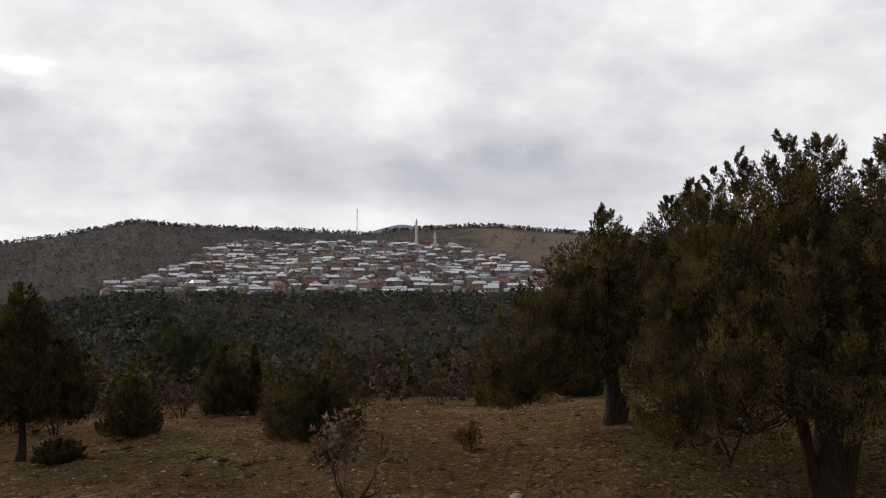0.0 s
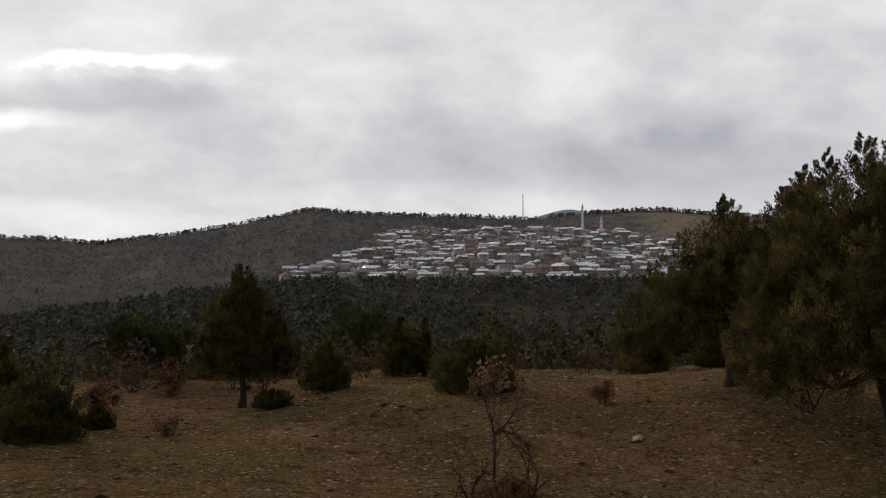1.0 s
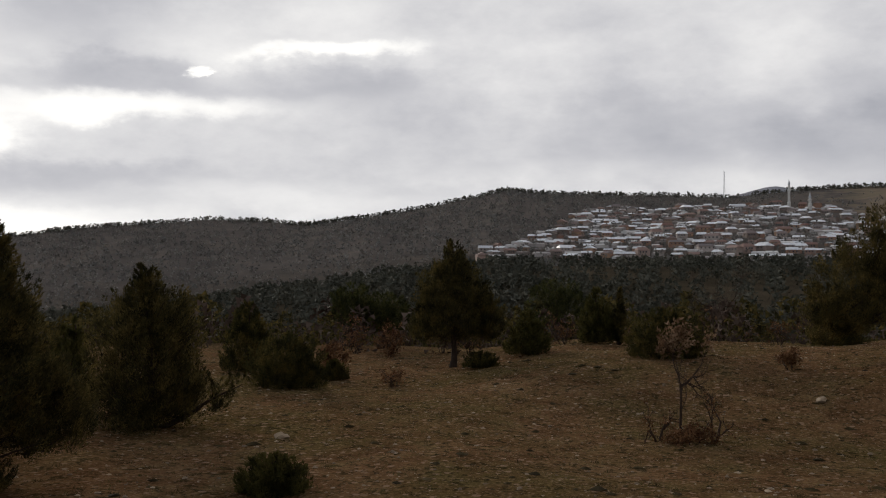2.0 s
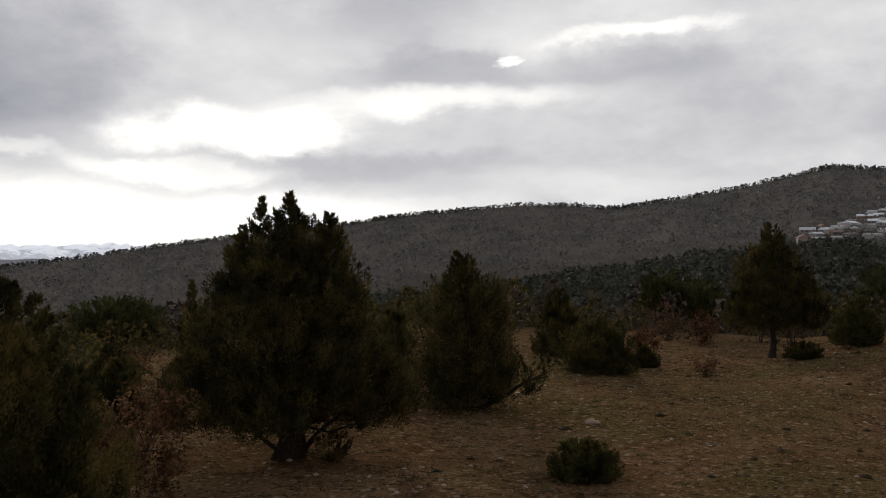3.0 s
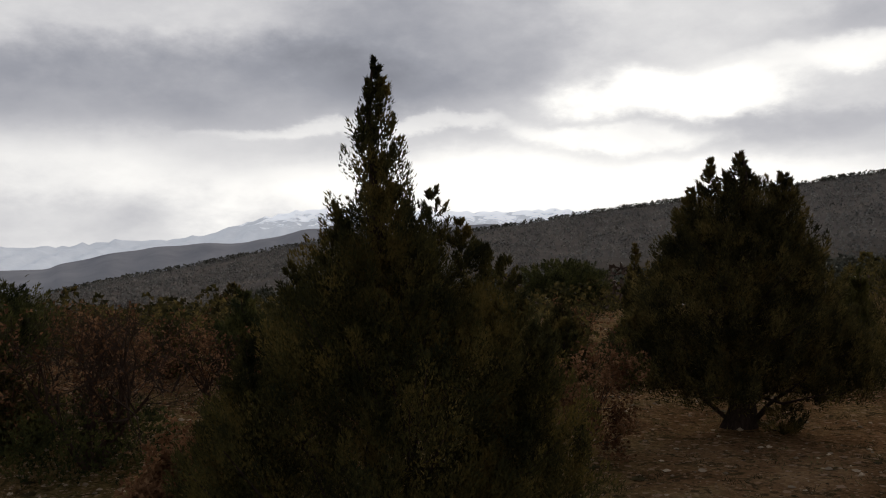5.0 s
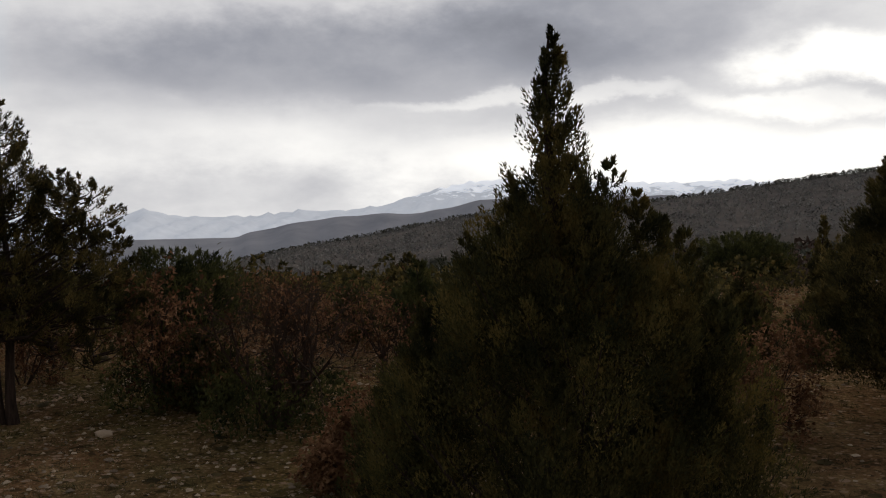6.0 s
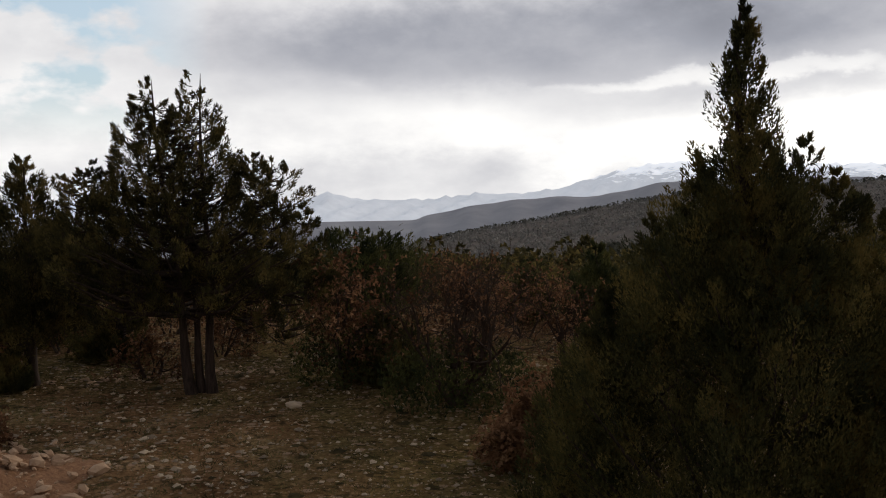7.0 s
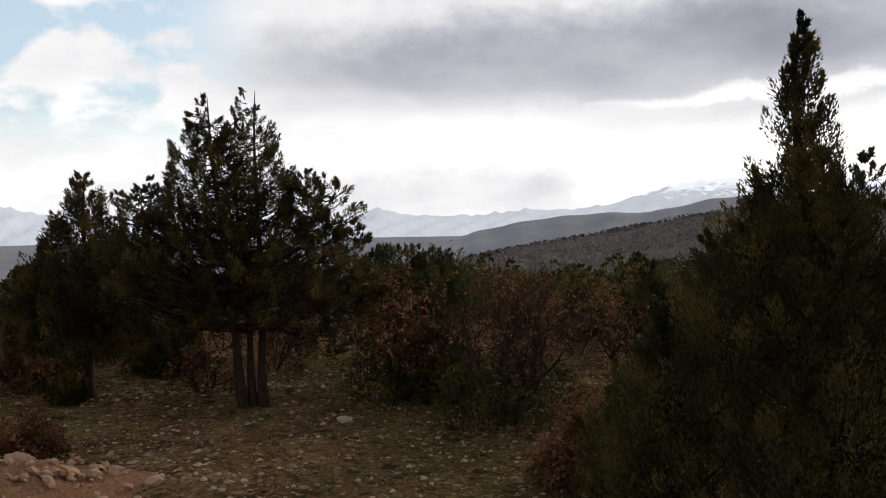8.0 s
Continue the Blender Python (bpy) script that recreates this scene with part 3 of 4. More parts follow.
# ---- junipers near by ----
OLD = "old juniper with dense dark green crown on a thick twisted trunk"
juniper("juniper_tree", -6.07, 3.13, "tall pointed dark juniper with a slender leading spire", [
    (0.00, 0.00, 0.00, 3.20, 1.62, 1), (0.00, 0.00, 2.15, 3.95, 0.38, 1), (0.00, 0.00, 2.5, 4.0, 0.24, 1), (0.18, 0.36, 1.84, 3.12, 0.30, 1), (-0.12, -0.23, 1.84, 2.98, 0.27, 1),
    (0.00, 0.00, 1.80, 3.3, 0.50, 1), (0.10, 0.20, 1.60, 2.95, 0.55, 1), (-0.10, -0.20, 1.60, 2.85, 0.48, 1),
    (0.38, 0.45, 1.3, 2.85, 0.50, 1), (0.60, 0.68, 1.0, 2.6, 0.46, 1), (0.76, 0.86, 0.6, 2.2, 0.52, 1), (-0.25, -0.3, 1.3, 2.75, 0.42, 1), (-0.45, -0.5, 0.9, 2.35, 0.46, 1),
    (-0.66, -0.74, 0.3, 1.9, 0.46, 1), (-0.85, -0.95, 0.0, 1.5, 0.5, 1),
    (0.34, 0.66, 1.04, 2.68, 0.50, 1), (-0.26, -0.52, 1.04, 2.56, 0.44, 1), (0.44, 0.92, 0.00, 2.28, 0.60, 1), (-0.40, -0.80, 0.00, 2.08, 0.58, 1), (0.72, -0.40, 0.00, 1.84, 0.64, 1),
    (-0.24, -1.00, 0.00, 1.48, 0.48, 1), (0.16, 0.12, 0.00, 2.24, 1.12, 0), (0.88, 0.24, 0.00, 1.56, 0.56, 1), (0.48, 0.00, 0.96, 2.48, 0.48, 1)],
    [(0, 0, 0.11, 0, 0, 3.96)], JUNIPER, 3, n=2500, tuft=20, sprays=9, plume=0.40, leaf=0.034, wide=0.0064, rise=1.0, limbs=160)
juniper("juniper_tree", -9.13, 10.36, "broad dark juniper with two tops over bare lower limbs", [
    (0, 0, 0.66, 3.65, 1.7, 1), (0, 0, 1.0, 2.9, 1.2, 0), (0, 0, 0.62, 1.9, 1.3, 0), (1.0, 0.8, 0.55, 1.6, 0.55, 1), (-1.0, -0.85, 0.6, 1.7, 0.55, 1), (0.6, -0.9, 0.7, 1.6, 0.5, 1), (0.0, 0.0, 2.5, 3.78, 0.36, 1), (-0.29, -0.26, 2.5, 3.7, 0.32, 1),
    (0.45, 0.35, 2.0, 3.5, 0.55, 1), (-0.5, -0.4, 1.8, 3.3, 0.5, 1), (-0.8, -0.55, 0.6, 1.5, 0.7, 0), (0.8, 0.55, 0.55, 1.5, 0.75, 0), (-0.5, -0.3, 0.3, 0.7, 0.35, 0), (0.55, 0.2, 0.04, 0.4, 0.3, 0)],
    [(0, 0, 0.17, 0.05, 0.03, 3.8), (0, 0, 0.04, 0.95, 0.4, 0.95), (0, 0, 0.035, -0.8, -0.5, 0.95)], JUNIPER_DARK, 7, n=1900, tuft=20, sprays=7, plume=0.38, leaf=0.056, wide=0.009, rise=0.4, limbs=200)
juniper("juniper_tree", -9.24, 15.4, "dark conical juniper with one low limb reaching sideways", [
    (0, 0, 0.15, 2.6, 0.85, 0), (0, 0, 0.1, 2.95, 1.0, 1), (0.3, 0.15, 0.3, 2.1, 0.6, 1), (-0.2, 0, 1.6, 2.9, 0.4, 1), (1.05, 0.55, 0.35, 0.85, 0.28, 0), (1.35, 0.75, 0.6, 1.0, 0.16, 0)],
    [(0, 0, 0.11, 0, 0, 2.9), (0.1, 0, 0.06, 1.4, 0.78, 0.72)], JUNIPER_DARK, 11, n=760, tuft=18, sprays=6, plume=0.47, leaf=0.065, wide=0.010, limbs=90)
juniper("juniper_tree", -6.49, 27.18, "small juniper on a bare straight trunk", [
    (0, 0, 1.05, 3.1, 0.92, 0), (0, 0, 1.0, 3.78, 1.05, 1), (0.9, 0.3, 1.0, 2.5, 0.42, 1), (-0.8, -0.2, 0.95, 2.2, 0.45, 1), (1.1, 0.2, 0.9, 2.0, 0.35, 0)],
    [(0, 0, 0.085, 0, 0, 3.5)], JUNIPER_DARK, 13, n=620, tuft=16, sprays=6, plume=0.55, leaf=0.08, wide=0.014, limbs=50)
g = np.random.default_rng(5)
knots = []
for k in range(34):
    a, h = 2.4 * k, 1.6 + 3.3 * (k + 0.5) / 34
    r = 2.55 * math.sqrt(max(0.05, 1 - ((h - 2.2) / 3.5) ** 2))
    knots.append((0.3 + r * math.cos(a), r * math.sin(a), h - 0.6, h + float(g.uniform(0.4, 0.9)), float(g.uniform(0.42, 0.68)), 1))
juniper("juniper_tree", 7.1, 19.6, OLD, knots + [
    (0.3, 0, 1.6, 4.9, 1.9, 0), (-1.1, 0.2, 1.5, 4.0, 1.1, 0), (-1.35, -0.4, 2.6, 5.15, 1.1, 1), (-0.2, -0.4, 2.8, 5.75, 1.2, 1), (1.3, 0, 2.4, 5.95, 1.4, 1),
    (-1.25, 0.15, 2.6, 5.6, 0.9, 1), (-1.85, 0.2, 2.2, 4.9, 0.75, 1), (-0.6, 0.0, 3.5, 5.85, 0.8, 1), (-2.3, 0.3, 1.9, 4.0, 0.7, 1),
    (-1.75, -0.55, 1.1, 2.6, 0.8, 0), (-2.45, -0.2, 1.3, 2.4, 0.5, 0), (1.9, -0.4, 1.6, 4.6, 1.6, 0), (-0.5, -0.9, 3.6, 5.6, 0.7, 1), (0.7, -0.8, 3.6, 5.85, 0.7, 1)],
    [(0.0, 0, 0.27, 0.1, 0, 5.0), (0.16, 0.06, 0.17, 1.3, 0.2, 4.6), (-0.05, 0, 0.10, -1.2, -0.2, 4.2)], OLD_JUNIPER, 17, n=2700, tuft=20, sprays=9, plume=0.54, leaf=0.052, wide=0.011, rise=0.8, limbs=400, lobes=0.15)
juniper("juniper_tree", 5.49, 24.8, "leaning old juniper with a bare grey trunk", [
    (-0.1, 0, 1.2, 3.9, 1.1, 0), (0.0, 0.4, 1.8, 4.55, 0.85, 1), (-1.1, 0.1, 0.9, 3.1, 0.8, 0), (-1.7, 0.3, 0.6, 2.5, 0.75, 0), (-2.1, 0.4, 0.4, 1.7, 0.5, 0), (1.2, 0, 1.6, 4.7, 0.95, 1), (0.8, -0.2, 1.0, 3.6, 0.9, 0),
    (-0.55, 0.1, 1.6, 3.5, 0.6, 1), (1.6, -0.3, 2.4, 5.0, 0.8, 1)],
    [(0, 0, 0.19, -0.2, 0, 4.0), (0.05, 0.05, 0.12, 1.3, 0, 4.0)], OLD_JUNIPER, 19, n=1300, tuft=20, sprays=7, plume=0.58, leaf=0.06, wide=0.013, rise=0.9, limbs=60, lobes=0.25)
juniper("juniper_tree", -13.45, -0.78, "open-crowned juniper on three close trunks, sky showing through", [
    (0.0, -0.02, 1.6, 4.42, 0.9, 1), (0.0, -0.60, 1.6, 4.32, 0.9, 1), (0.0, -0.3, 2.4, 3.9, 0.75, 0), (0.0, 0.75, 1.5, 3.35, 0.7, 1), (0.0, 1.0, 1.9, 3.2, 0.45, 0),
    (0, -1.35, 1.5, 3.25, 0.7, 1), (0, -1.5, 1.6, 3.0, 0.5, 0), (0, 1.4, 1.3, 2.6, 0.5, 1), (0, -0.2, 1.3, 2.6, 1.6, 0), (0.2, 1.1, 0.8, 1.9, 0.6, 0), (0.1, 0.6, 1.0, 1.9, 0.55, 0), (0, -1.0, 0.95, 1.9, 0.6, 0)],
    [(0, 0.13, 0.062, 0, 0.08, 4.3), (0.02, -0.13, 0.066, 0, -0.55, 4.2), (-0.06, 0.0, 0.055, 0, -0.2, 3.6)], JUNIPER_DARK, 23, n=1150, tuft=19, sprays=8, plume=0.29, leaf=0.05, wide=0.0085,
    rise=0.35, limbs=900, lobes=0.25, inner=0.1)
juniper("juniper_tree", -14.5, -3.16, "slim dark juniper beside the open-crowned one", [
    (0, 0, 0.8, 2.6, 0.7, 0), (0, 0, 0.75, 3.3, 0.85, 1), (0, -0.55, 0.8, 2.3, 0.5, 1), (0, 0.45, 0.8, 2.2, 0.45, 1), (0, -0.9, 0.9, 1.9, 0.4, 1)],
    [(0, 0, 0.09, 0, 0, 3.15)], JUNIPER_DARK, 29, n=780, tuft=18, sprays=6, plume=0.47, leaf=0.065, wide=0.010, rise=0.5, limbs=70, inner=0.15)

# ---- bushes on the pasture ----
BUSH = "dense rounded juniper bush growing on the pasture"
for x, y, h, w, seed in ((-0.44, 25.66, 1.28, 1.85, 31), (-9.2, 21.6, 1.3, 1.65, 32), (-8.7, 23.4, 0.5, 0.62, 33), (-5.05, 11.44, 0.48, 0.8, 34),
                         (-5.45, 26.2, 0.42, 0.9, 35), (4.6, 31.8, 0.9, 1.5, 36), (6.6, 31.5, 0.9, 1.2, 37), (-14.2, -3.4, 0.55, 0.55, 38),
                         (-13.3, 1.7, 1.0, 1.1, 39), (-16.2, -2.3, 0.8, 1.1, 40), (-17.8, -3.9, 0.9, 1.2, 30)):
    juniper("juniper_bush", x, y, BUSH, [(0, 0, -0.1, h, w * 0.48, 0), (0, 0, 0, h * 1.04, w * 0.5, 1), (w * 0.15, 0, 0, h * 0.9, w * 0.35, 1)],
            [(0, 0, 0.04, 0, 0, h * 0.8)], YELLOWISH if seed == 34 else JUNIPER, seed, n=int(170 + 210 * w * min(h, 1.2)), tuft=15, sprays=6, plume=0.26,
            leaf=0.05, wide=0.012, rise=1.3, limbs=20, category="bush", group="juniper bushes")

# ---- conifers along the edge of the plateau ----
BEHIND = "juniper standing among the scrub at the pasture's edge"
for x, y, zt, w, seed, mat in ((-31.8, 11.3, 0.85, 2.1, 41, JUNIPER_DARK), (-32.4, 9.5, 0.1, 1.8, 42, PINE), (-18.4, 17.2, 2.25, 0.7, 43, JUNIPER_DARK),
                               (-11.95, 17.1, 1.85, 0.9, 44, YELLOWISH), (-11.9, 25.0, 2.05, 1.55, 45, JUNIPER), (-4.47, 28.3, 1.72, 1.3, 46, YELLOWISH),
                               (-2.62, 30.1, 2.36, 1.25, 47, YELLOWISH), (-1.89, 29.9, 2.33, 0.42, 48, JUNIPER_DARK), (-13.0, 18.2, 1.6, 0.9, 49, YELLOWISH),
                               (-16.5, 20.0, 1.3, 1.2, 50, JUNIPER), (-21.5, 11.0, 0.6, 1.3, 51, PINE), (-27.0, 9.0, -0.3, 1.6, 52, JUNIPER),
                               (-25.5, 4.6, -0.2, 1.4, 53, JUNIPER), (-14.2, 13.0, 0.9, 1.1, 54, JUNIPER), (-17.0, 11.2, 0.7, 1.2, 55, PINE), (-12.9, 10.4, 1.15, 1.0, 56, JUNIPER), (-15.0, 12.0, 1.3, 1.1, 57, JUNIPER_DARK), (-20.2, 13.4, 1.2, 1.4, 58, JUNIPER), (-16.9, 6.15, 1.65, 1.3, 59, PINE), (-17.9, 5.1, 1.0, 1.2, 60, JUNIPER)):
    zb = float(land(x, y))
    h = zt - zb
    juniper("juniper_tree", x, y, BEHIND, [(0, 0, 0.1, h * 0.72, w * 0.36, 0), (0, 0, 0.1, h, w * 0.5, 1)], [(0, 0, 0.05, 0, 0, h * 0.95)], mat, seed,
            n=int(90 + 60 * w * h), tuft=12, sprays=5, plume=0.38, leaf=0.09, wide=0.017, limbs=24, group="trees at the pasture's edge")
ROUND = "round-headed dark pine behind the junipers"
for x, y, zt, w, seed in ((-26.1, 21.1, 1.5, 2.7, 61), (-12.1, 34.3, 2.4, 1.4, 62), (-11.0, 34.7, 2.0, 1.9, 63), (-6.72, 52.6, 2.51, 2.9, 64), (-16.4, 1.7, 2.0, 2.0, 65)):
    zb = float(land(x, y))
    h = zt - zb
    juniper("pine_tree", x, y, ROUND, [(0, 0, h * 0.35, h, w * 0.48, 0), (w * 0.2, 0, h * 0.3, h * 0.85, w * 0.35, 0), (-w * 0.2, w * 0.1, h * 0.4, h * 0.92, w * 0.33, 0)],
            [(0, 0, 0.09, 0, 0, h * 0.85)], PINE, seed, n=int(120 + 45 * w * w), tuft=18, sprays=7, plume=0.38, leaf=0.07, wide=0.012, limbs=40, rise=0.6,
            group="round pines")

# ---- oaks with dry leaves ----
DRY = "leafless oak shrub with some dry reddish-brown leaves"
oak("oak_sapling", -0.06, 17.6, "young oak with a tuft of pale dry leaves on top", 2.25, 0.62, 71, stems=1, depth=4, leaves=0.9, leaf_mat=PALE_LEAF, leaf=0.075, stem_r=0.06, low=0.68, category="sapling")
oak("oak_shrub", 0.5, 17.5, "bare forked stems of an oak sprout", 0.95, 0.7, 72, stems=2, depth=3, leaves=0.12, stem_r=0.03)
oak("oak_shrub", -0.45, 17.5, "bare forked stems of an oak sprout", 0.8, 0.8, 73, stems=2, depth=3, leaves=0.15, stem_r=0.03)
oak("oak_shrub", 0.1, 17.3, "low reddish sprouts round the foot of a young oak", 0.38, 1.5, 69, stems=9, depth=3, leaves=0.5, stem_r=0.01, leaf=0.05)
oak("oak_shrub", -8.8, 7.36, "oak shrub full of dry copper-brown leaves", 1.72, 1.15, 74, stems=5, depth=4, leaves=0.5, leaf=0.05, stem_r=0.025)
oak("oak_shrub", -9.2, 2.6, "low oak shrub thick with dry reddish leaves", 1.05, 1.35, 75, stems=8, depth=4, leaves=0.9, leaf=0.055, stem_r=0.018)
oak("oak_shrub", -11.8, 2.42, "many-stemmed leafless oak with sparse brown leaves", 2.2, 2.0, 76, stems=5, depth=5, leaves=0.05, leaf=0.05, stem_r=0.065, undergrowth=1.2)
oak("oak_shrub", -13.3, 1.15, "oak thicket with brown leaves under the junipers", 2.0, 1.5, 77, stems=6, depth=4, leaves=0.35, stem_r=0.035, undergrowth=0.6)
oak("oak_shrub", -13.4, 4.4, DRY, 1.6, 1.4, 78, stems=5, depth=4, leaves=0.1, stem_r=0.03)
oak("oak_shrub", -15.2, -4.3, "oak shrub full of dry copper-brown leaves", 1.0, 0.95, 79, stems=5, depth=4, leaves=0.8, stem_r=0.02)
oak("oak_shrub", -10.75, -3.05, "low oak shrub thick with dry reddish leaves", 0.6, 0.9, 70, stems=6, depth=3, leaves=0.9, stem_r=0.014, leaf=0.05)
for k, (x, y, h, w, lv) in enumerate(((-14.8, -1.6, 0.8, 1.4, 0.3), (-9.2, 29.9, 1.2, 1.1, 0.4), (-3.7, 30.6, 1.05, 1.3, 0.1), (-1.5, 30.0, 0.5, 0.9, 0.2),
                                      (2.4, 24.0, 0.5, 0.45, 0.2), (-15.6, 6.5, 1.5, 1.5, 0.3), (-13.0, 7.6, 1.0, 1.1, 0.5), (-18.5, 3.5, 1.6, 1.9, 0.3),
                                      (-20.0, 7.5, 1.3, 1.9, 0.25), (-15.9, -0.6, 1.1, 1.5, 0.25), (-9.9, 26.5, 0.8, 0.9, 0.5), (-8.0, 32.0, 1.4, 1.4, 0.15),
                                      (-10.7, 30.8, 1.5, 1.3, 0.2), (-17.5, 14.5, 1.0, 1.1, 0.5), (-22.5, 4.0, 1.6, 2.0, 0.2), (-10.1, 4.6, 0.9, 1.0, 0.8),
                                      (-6.8, 31.0, 1.3, 1.3, 0.1), (-17.0, -3.2, 1.1, 1.5, 0.5), (-18.6, -1.6, 1.2, 1.7, 0.3), (-17.4, -0.1, 1.0, 1.4, 0.3), (-19.3, -4.6, 1.2, 1.6, 0.5), (-14.8, 3.4, 1.5, 1.7, 0.4), (-16.3, 4.6, 1.4, 1.7, 0.3), (-11.8, 8.7, 1.0, 1.2, 0.4), (-13.6, 9.2, 1.1, 1.4, 0.3), (-16.2, 9.4, 1.2, 1.5, 0.2), (9.5, 30.0, 1.2, 1.6, 0.3), (3.0, 33.0, 1.0, 1.5, 0.1), (-6.9, 22.6, 0.5, 0.5, 0.1))):
    oak("oak_shrub", x, y, DRY, h, w, 90 + k, stems=4, depth=4, leaves=lv * 0.6, stem_r=0.02, group="oak scrub")
oak("bare_tree", 1.3, 39, "leafless small tree beyond the pasture's edge", 3.6, 2.6, 85, stems=2, depth=5, leaves=0.0, stem_r=0.06, category="tree")

# ---- stones ----
for x, y, size, seed in ((2.75, 21.3, 0.25, 1), (-14.9, 1.55, 0.26, 2), (-15.6, 0.9, 0.2, 3), (-6.6, 15.2, 0.2, 4), (-12.2, 0.4, 0.2, 5)):
    v, f = lump(np.random.default_rng(seed), size, 0.6, 2)
    ob = new("rock", mesh_from("rock", v, f, STONE))
    ob.matrix_basis = pose(x, y, float(land(x, y)) + size * 0.12, 0, 0, seed * 50)
    tagged(ob, "pale weathered limestone lying on the ground", "rock")


def stones(name, label, n, place, lo, hi, mat, seed, category="stones", flat=1.0):
    g = np.random.default_rng(seed)
    kinds = []
    for _ in range(14):
        ring = [(math.cos(a) * g.uniform(0.3, 0.62), math.sin(a) * g.uniform(0.3, 0.62), g.uniform(-0.05, 0.08)) for a in np.arange(5) * 1.2566 + g.uniform(0, 1)]
        v = np.array(ring + [(g.uniform(-0.12, 0.12), g.uniform(-0.12, 0.12), g.uniform(0.16, 0.34)), (0, 0, -0.2)])
        kinds.append((v, np.array([(i, (i + 1) % 5, 5) for i in range(5)] + [((i + 1) % 5, i, 6) for i in range(5)])))
    x, y = place(g, n)
    z = land(x, y)
    sz = lo * (hi / lo) ** (g.uniform(0, 1, n) ** 3.0)
    V, Fc, base = [], [], 0
    for i in range(n):
        v, f = kinds[i % 14]
        a = g.uniform(0, 6.28)
        c, s = math.cos(a), math.sin(a)
        w = np.stack([v[:, 0] * c - v[:, 1] * s, v[:, 0] * s + v[:, 1] * c, v[:, 2] * flat], 1) * sz[i] + (x[i], y[i], z[i] + 0.06 * flat * sz[i])
        V.append(w)
        Fc.append(f + base)
        base += len(v)
    return tagged(new(name, mesh_from(name, np.concatenate(V), np.concatenate(Fc), mat)), label, category, kind="stuff")


def wedge(r0, r1, a0, a1):
    def place(g, n):
        r = np.sqrt(g.uniform(r0 ** 2, r1 ** 2, n))
        a = np.radians(g.uniform(a0, a1, n))
        return -np.sin(a) * r, np.cos(a) * r
    return place


stones("field_stones", "small pale stones strewn over the pasture", 13000, wedge(5, 32, -32, 112), 0.022, 0.12, STONE, 51)
stones("gravel", "fine pale stones near the pile", 6500, wedge(5, 16, 55, 112), 0.018, 0.10, STONE, 52)


stones("stone_band", "low band of broken pale stones behind the junipers", 420, lambda g, n: (-14.7 + g.normal(0, 0.22, n), -1.3 + g.normal(0, 1.1, n)), 0.03, 0.13, RUBBLE, 53)
stones("stone_spread", "larger loose stones scattered round the heap", 160, lambda g, n: (-10.2 + g.normal(0, 0.9, n), -1.6 + g.normal(0, 1.0, n)), 0.05, 0.15, STONE, 54)
heap = new("rubble_heap")
heap.matrix_basis = pose(-9.45, -2.85, float(land(-9.45, -2.85)))
tagged(heap, "heap of reddish earth and broken stones", "stone heap")
g = np.random.default_rng(77)
mv, mf = [(0.0, 0.0, 0.34)], []
for k in range(1, 11):
    for j in range(28):
        a = 2 * math.pi * j / 28
        r = 0.14 * k * (1 + 0.12 * math.sin(3 * a + 1) + 0.05 * math.sin(7 * a))
        mv.append((r * math.cos(a), r * math.sin(a) * 1.1, 0.36 * math.exp(-(0.17 * k) ** 2 / 0.75) + g.uniform(-0.025, 0.03) - 0.03 * (k > 8)))
for j in range(28):
    mf.append((0, 1 + j, 1 + (j + 1) % 28))
for k in range(9):
    for j in range(28):
        p, q = 1 + k * 28 + j, 1 + k * 28 + (j + 1) % 28
        mf += [(p, p + 28, q + 28), (p, q + 28, q)]
part("earth", mesh_from("earth", mv, mf, EARTH, True), heap, "reddish loose earth")
for i in range(300):
    px, py = g.normal(0, 0.62, 2)
    far_out = math.hypot(px, py)
    if far_out > 1.8:
        continue
    size = 0.04 + 0.22 * g.uniform() ** 3.6
    v, f = lump(g, size, 0.55, 1)
    ob = new("stone", mesh_from("stone", v, f, RUBBLE))
    ob.parent = heap
    ob.matrix_basis = pose(px, py, max(0.36 * math.exp(-(far_out ** 2) / 0.75), 0.0) + size * 0.08, g.uniform(-25, 25), g.uniform(-25, 25), g.uniform(0, 360))


# ---- grass and low cushions ----
def tufts(name, label, n, place, seed, tall, mat, per=9):
    g = np.random.default_rng(seed)
    x, y = place(g, n)
    z = land(x, y)
    p = np.stack([x, y, z], 1)
    k = np.repeat(np.arange(n), per)
    q = p[k] + g.normal(0, 1, (n * per, 3)) * (tall * 0.9, tall * 0.9, 0)
    d = unit(g.normal(0, 0.55, (n * per, 3)) + (0, 0, 0.8))
    v, f = blades(q, d, tall, tall * 0.07, g, 1)
    return tagged(new(name, mesh_from(name, v, f, mat)), label, "grass", kind="stuff")


tufts("dry_grass", "short dry grass over the stony soil", 6500, wedge(4.5, 33, -35, 112), 61, 0.055, GRASS)
stones("low_cushions", "dark low cushion plants dotted over the pasture", 2600, wedge(8, 33, -32, 112), 0.06, 0.26, CUSHION, 62, "plants", 0.55)
tufts("cushion_sprigs", "dark sprigs of low cushion plants on the pasture", 1500, wedge(8, 33, -32, 112), 62, 0.06, CUSHION, 24)


tufts("short_turf", "short olive turf between the stones", 5000, wedge(6, 17, 66, 112), 63, 0.04, GRASS, 10)
tufts("green_turf", "greener grass below the old juniper", 2600, lambda g, n: (6.6 + g.normal(0, 1.3, n), 17.3 + g.normal(0, 1.0, n)), 64, 0.045, TURF, 10)


